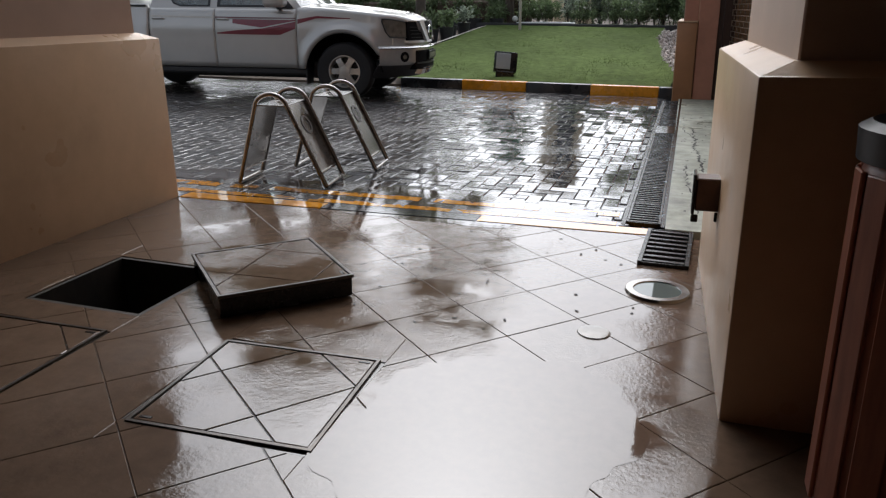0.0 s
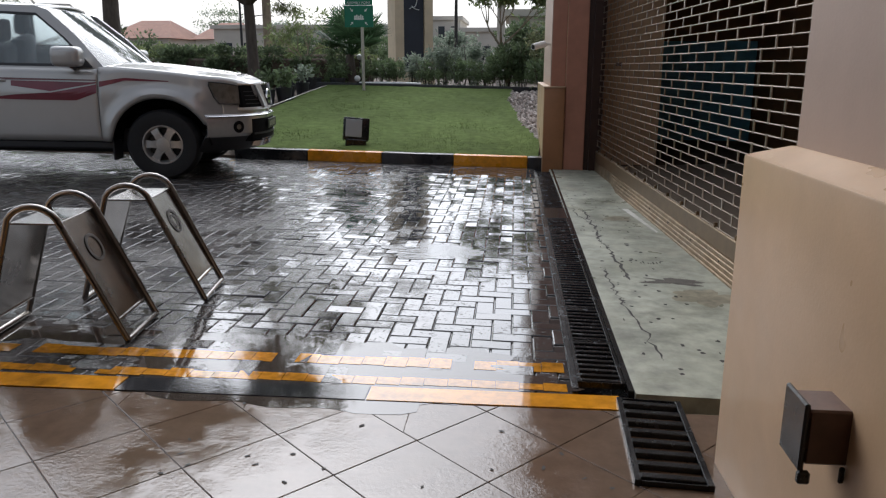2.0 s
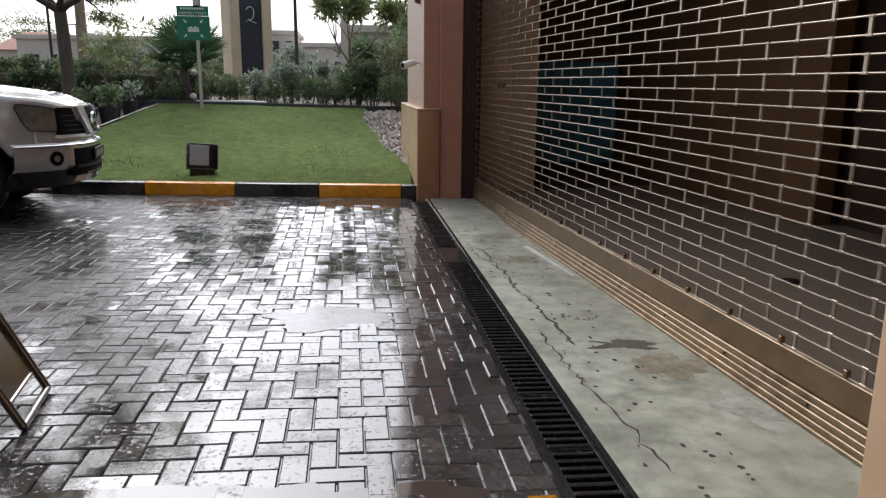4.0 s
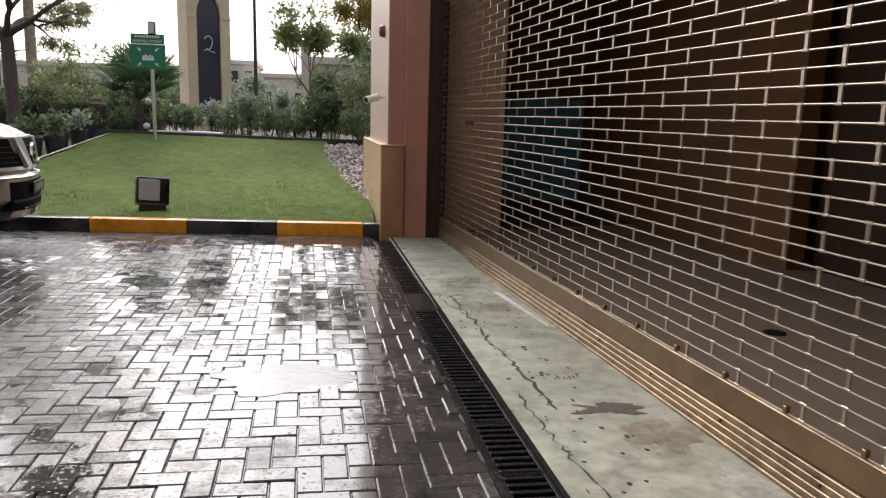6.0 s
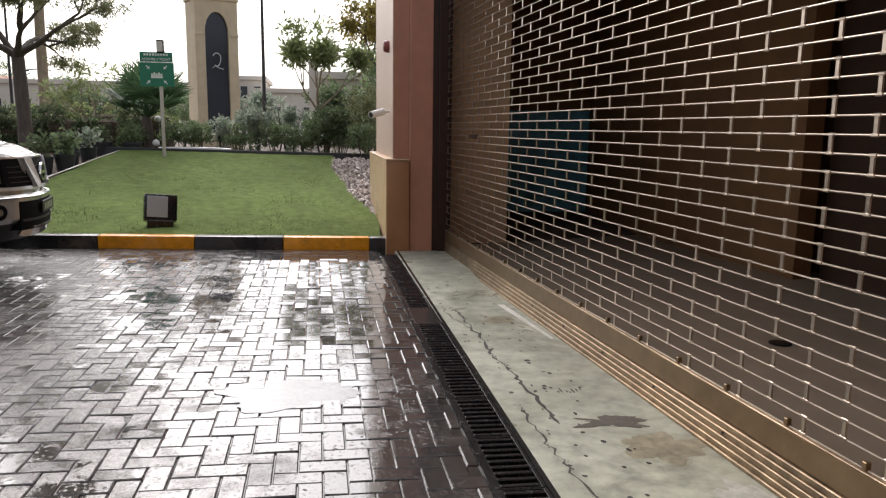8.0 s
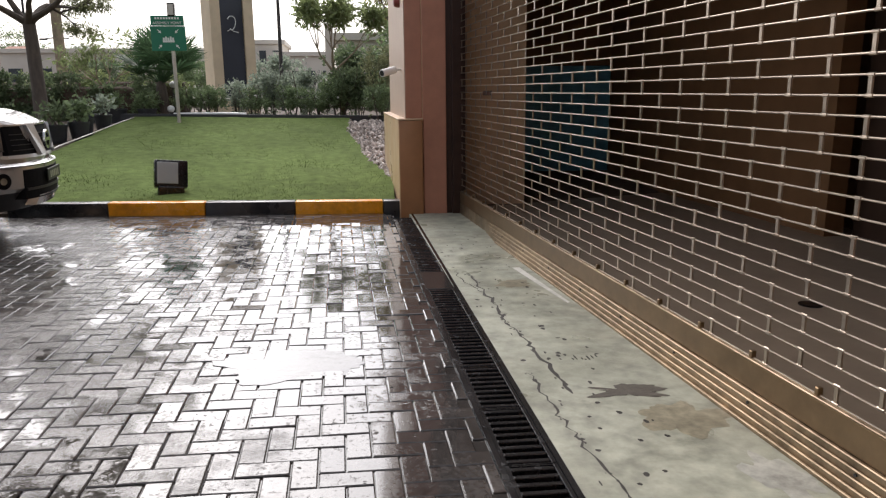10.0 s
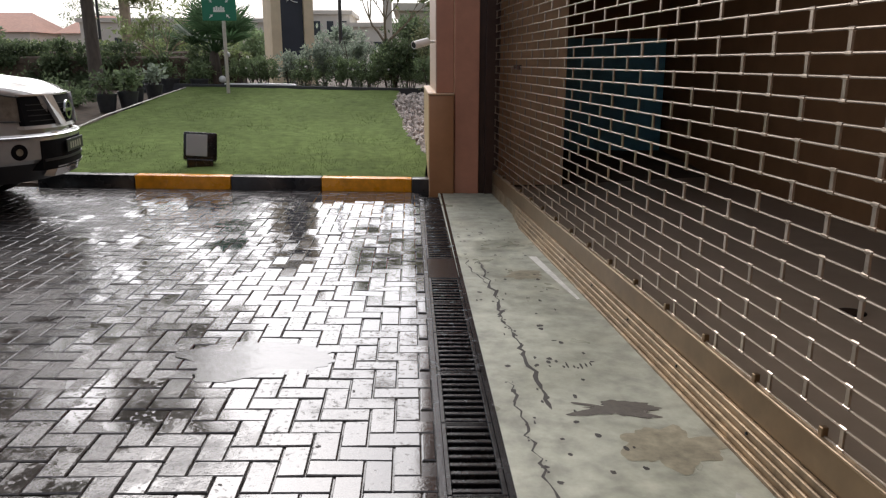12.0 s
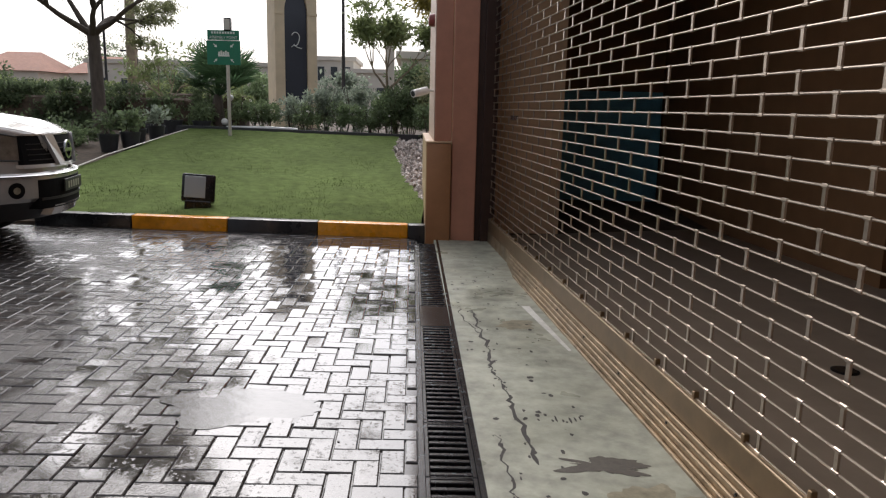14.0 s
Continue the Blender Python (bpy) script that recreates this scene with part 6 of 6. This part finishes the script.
lettering("ASSEMBLY POINT", 0.07, Matrix.Translation((-0.06, -0.053, ZS + 0.52)) @ Matrix.Rotation(radians(90), 4, "X"), M_SIGNWHITE, t)
for k in range(9):
    part("text_bar", box(-0.29 + k * 0.052, -0.255 + k * 0.052, -0.0535, -0.051, ZS + 0.59, ZS + 0.63), M_SIGNWHITE, t)
bm = bmesh.new()
for k in range(5):
    bx(bm, -0.165 + k * 0.043, -0.13 + k * 0.043, -0.0535, -0.051, ZS + 0.19, ZS + 0.25 + 0.02 * (k % 2), 0.008)
bx(bm, -0.17, 0.05, -0.0535, -0.0515, ZS + 0.16, ZS + 0.195)
part("symbol", bm, M_SIGNWHITE, t, "white central symbol")
for sx in (-1, 1):
    for sz in (-1, 1):
        bm = bmesh.new()
        prism(bm, [(-0.05, -0.008), (0.0, -0.008), (0.0, -0.03), (0.045, 0), (0.0, 0.03), (0.0, 0.008), (-0.05, 0.008)], 0.051, 0.0535,
              Matrix.Translation((-0.06 + sx * 0.16, 0, ZS + 0.225 + sz * 0.14)) @ Matrix(((math.cos(math.atan2(-sz, -sx)), -math.sin(math.atan2(-sz, -sx)), 0, 0), (0, 0, -1, 0), (math.sin(math.atan2(-sz, -sx)), math.cos(math.atan2(-sz, -sx)), 0, 0), (0, 0, 0, 1))))
        part("arrow", bm, M_SIGNWHITE, t, "white arrow")
t2 = plant("loudspeaker", -3.905, 18.3, 2.68, "small grey speaker box on the sign post", "loudspeaker")
part("speaker_body", box(-0.07, 0.07, -0.07, 0.07, 0.04, 0.3, 0.02, 2), M_IRON, t2)
part("grille_face", box(-0.055, 0.055, -0.076, -0.0705, 0.07, 0.27, 0.004), M_GREYPL, t2)

# garden lights, pipe and timber edging at the back of the lawn
for x, y in ((-4.28, 19.5), (-3.2, 21.4), (-4.6, 21.4)):
    t = plant("garden_lamp", x, y, LZ(0, min(y, 19.2)) - 0.02, "small white globe garden lamp", "garden lamp", "garden lamps")
    bm = bmesh.new()
    tube(bm, [(0, 0, -0.05), (0, 0, 0.12 if y < 20 else 0.65)], 0.02, 8)
    part("stem", bm, M_BLACKPL, t)
    bm = bmesh.new()
    bmesh.ops.create_uvsphere(bm, u_segments=14, v_segments=9, radius=0.075, matrix=Matrix.Translation((0, 0, 0.18 if y < 20 else 0.7)))
    smooth(part("globe", bm, M_WHITEPL, t))
bm = bmesh.new()
tube(bm, [(-4.2, 19.32, 0.83), (-3.2, 19.36, 0.85), (-2.7, 19.34, 0.84)], 0.035, 8)
ob = tagged(obj("garden_pipe", bm, M_WHITEPL), "white plastic pipe along the bed edge", "pipe")
ob.matrix_world = GT
bm = bmesh.new()
bx(bm, -5.9, 0.3, 19.26, 19.32, 0.5, 0.84, 0.01)
structure("bed_edging", bm, M_POT, "dark timber edging of the flower bed", "edging", GT)
bm = bmesh.new()
tube(bm, [(-4.78, 12.7, 0.27), (-4.98, 13.6, 0.36), (-5.03, 15.0, 0.475), (-4.98, 16.4, 0.585), (-4.96, 17.8, 0.69), (-4.9, 18.9, 0.775)], 0.011, 8)
ob = tagged(obj("hose", bm, M_GREYPL), "pale hose lying along the lawn edge", "hose")
ob.matrix_world = GT

# ---- entrance tower and distant buildings ----
M_CREAM = material("cream_tower_stone", (0.68, 0.56, 0.38), 0.7, vary=0.08, grain=3, bump=0.2)
M_SLATE = material("blue_black_panel", (0.025, 0.03, 0.045), 0.25, vary=0.1, grain=2)
t = plant("entrance_tower", -3.88, 27.0, 0.6, "cream entrance tower with a dark arched panel and scroll emblem", "tower")
t.matrix_world = t.matrix_world @ Matrix.Rotation(radians(24), 4, "Z")
W_, H_ = 0.66, 4.5
arch = [(-0.36, 0.45), (0.36, 0.45)] + [(0.36 * math.cos(a), 3.55 + 0.62 * math.sin(a)) for a in np.linspace(0, math.pi, 17)]
face = filled([(-W_, -0.3), (W_, -0.3), (W_, H_), (-W_, H_)], [arch], lambda u, v: Vector((u, 0, v)))
ob = part("tower_front", face, M_CREAM, t)
md = ob.modifiers.new("thickness", "SOLIDIFY")
md.thickness, md.offset = 0.16, 0
part("tower_body", box(-W_, W_, 0.09, 0.95, -0.3, H_, 0.02), M_CREAM, t)
part("tower_cornice", box(-W_ - 0.04, W_ + 0.04, -0.12, 0.99, H_, H_ + 0.12, 0.02), M_CREAM, t)
part("tower_band", box(-W_ - 0.02, -0.4, -0.1, -0.081, 3.45, 3.53, 0.006), M_CREAM, t)
part("tower_band", box(0.4, W_ + 0.02, -0.1, -0.081, 3.45, 3.53, 0.006), M_CREAM, t)
part("tower_base", box(-W_ - 0.05, W_ + 0.05, -0.14, -0.081, -0.3, 0.42, 0.02), M_CREAM, t)
part("panel", filled(arch, [], lambda u, v: Vector((u, 0.02, v))), M_SLATE, t, "blue-black arched panel")
bm = bmesh.new()
sc = [Vector((0.12 * math.cos(a) * (1.0 + 0.25 * math.sin(a)), -0.0, 2.75 + 0.2 * math.sin(a))) for a in np.linspace(2.6, -2.2, 20)]
tube(bm, sc, 0.014, 6)
tube(bm, [(-0.14, 0, 2.5), (-0.05, 0, 2.56), (0.06, 0, 2.5), (0.2, 0, 2.47)], 0.012, 6)
part("emblem", bm, M_SIGNWHITE, t, "pale scroll emblem")

M_HOUSE = material("pale_render", (0.7, 0.65, 0.57), 0.8, vary=0.06, grain=1)
M_ROOF = material("terracotta_roof", (0.34, 0.15, 0.09), 0.7, vary=0.15, grain=4)
M_WIN = material("dark_window", (0.05, 0.06, 0.07), 0.15, vary=0.1)


def house(x, y, w, d, h, roof, label, storeys=1, nwin=4):
    t = thing("house", Matrix.Translation((x, y, 0.62 + gz(x))), label, "house")
    part("wall", box(-w / 2, w / 2, 0, d, -0.8, h, 0.02), M_HOUSE, t)
    bm = bmesh.new()
    if roof:
        o = 0.4
        A = [bm.verts.new(p) for p in ((-w / 2 - o, -o, h), (w / 2 + o, -o, h), (w / 2 + o, d + o, h), (-w / 2 - o, d + o, h))]
        R = [bm.verts.new(p) for p in ((-w / 4, d / 2, h + roof), (w / 4, d / 2, h + roof))]
        for f in ((A[0], A[1], R[1], R[0]), (A[1], A[2], R[1]), (A[2], A[3], R[0], R[1]), (A[3], A[0], R[0]), tuple(A[::-1])):
            bm.faces.new(f)
        part("roof", bm, M_ROOF, t)
    else:
        bx(bm, -w / 2 - 0.2, w / 2 + 0.2, -0.2, d + 0.2, h, h + 0.3)
        part("parapet", bm, M_HOUSE, t)
    for s in range(storeys):
        for k in range(nwin):
            cx = -w / 2 + w * (k + 0.5) / nwin
            zc = (s + 0.5) * h / storeys
            wn_ = part("window", box(cx - w / nwin * 0.25, cx + w / nwin * 0.25, -0.03, -0.005, zc - 0.5, zc + 0.55), M_WIN, t)
            part("window_sill", box(cx - w / nwin * 0.28, cx + w / nwin * 0.28, -0.1, -0.031, zc - 0.6, zc - 0.51), M_HOUSE, wn_)
    return t


house(-35.6, 70, 6, 8, 2.5, 1.8, "distant low house with a terracotta hip roof")
house(-27.0, 68, 4.2, 7, 2.5, 1.6, "distant low house with a terracotta hip roof")
house(-17, 62, 16, 8, 3.3, 0, "distant long pale flat-roofed building", 1, 8)
house(-7.3, 62, 5.0, 8, 4.1, 0, "distant pale flat-roofed building", 2, 5)
house(-3.2, 60, 4.5, 8, 3.2, 0, "distant pale flat-roofed building", 1, 4)
house(1.5, 36, 4.5, 6, 2.9, 0, "pale flat-roofed kiosk beyond the garden", 1, 3)
house(-58, 74, 18, 8, 3.2, 1.6, "distant house with a terracotta hip roof", 1, 8)
t = plant("gate_pillar", -0.95, 27.0, 0.6, "cream free-standing gate pillar", "pillar")
part("pillar_shaft", box(-0.13, 0.13, 0, 0.3, -0.3, 2.75, 0.015), M_HOUSE, t)
part("pillar_cap", box(-0.16, 0.16, -0.03, 0.33, 2.75, 2.81, 0.01), M_HOUSE, t)


def street_lamp(x, y, h, r, label):
    t = plant("street_lamp", x, y, 0.6, label, "street lamp")
    bm = bmesh.new()
    tube(bm, [(0, 0, -0.3), (0, 0, h)], [r, r * 0.6], 10)
    smooth(part("pole", bm, M_TRIM, t))
    bm = bmesh.new()
    tube(bm, [(-0.5, 0, h - 0.05), (0, 0, h), (0.5, 0, h - 0.05)], r * 0.4, 6)
    part("arm", bm, M_TRIM, t)
    part("lantern", box(-0.75, -0.45, -0.1, 0.1, h - 0.12, h - 0.04, 0.02), M_TRIM, t)
    return t


street_lamp(-2.68, 30.0, 5.9, 0.075, "dark tapered street lamp pole beyond the garden")
street_lamp(-11.7, 32.0, 5.6, 0.06, "thin dark street lamp pole beyond the hedge")
street_lamp(-13.4, 40.0, 3.0, 0.07, "thin dark street lamp pole beyond the hedge")

# ---- standing water ----
def puddle(poly, m, label, mat=M_WATER):
    ob = obj("puddle", flat(poly, 0.0), mat)
    ob.matrix_world = m
    return tagged(ob, label, "puddle", kind="structure")


for x, y, w, d, seed in ((-1.25, 4.3, 1.05, 0.36, 5), (-1.0, 6.45, 0.34, 0.24, 8), (-2.9, 4.55, 0.7, 0.2, 12)):
    puddle(blob(x, y, w, d, 90, 0.35, seed), GT @ Matrix.Translation((0, 0, 0.0012)), "shallow rain puddle on the paving", M_RIPPLE if seed == 8 else M_WATER)

puddle(blob(-0.38, 1.75, 0.46, 0.55, 140, 0.18, 22), GT @ Matrix.Translation((0, 0, 0.0013)), "clear rain water standing on the porch tiles", M_FILM)

# leaf litter and grit washed onto the wet floor
for k in range(70):
    x, y = (random.uniform(-1.6, 0.1), random.uniform(2.4, 3.9)) if k < 45 else (random.uniform(-2.0, -0.3), random.uniform(5.0, 8.5))
    ob = obj("leaf_scrap", flat(blob(0, 0, random.uniform(0.006, 0.013), random.uniform(0.004, 0.008), 8, 0.4, k), 0.0), M_CRACK)
    ob.matrix_world = GT @ Matrix.Translation((x, y, 0.0024)) @ Matrix.Rotation(random.uniform(0, 6), 4, "Z")
    tagged(ob, "small dark scrap of leaf on the wet floor", "leaf scrap", "leaf scraps")
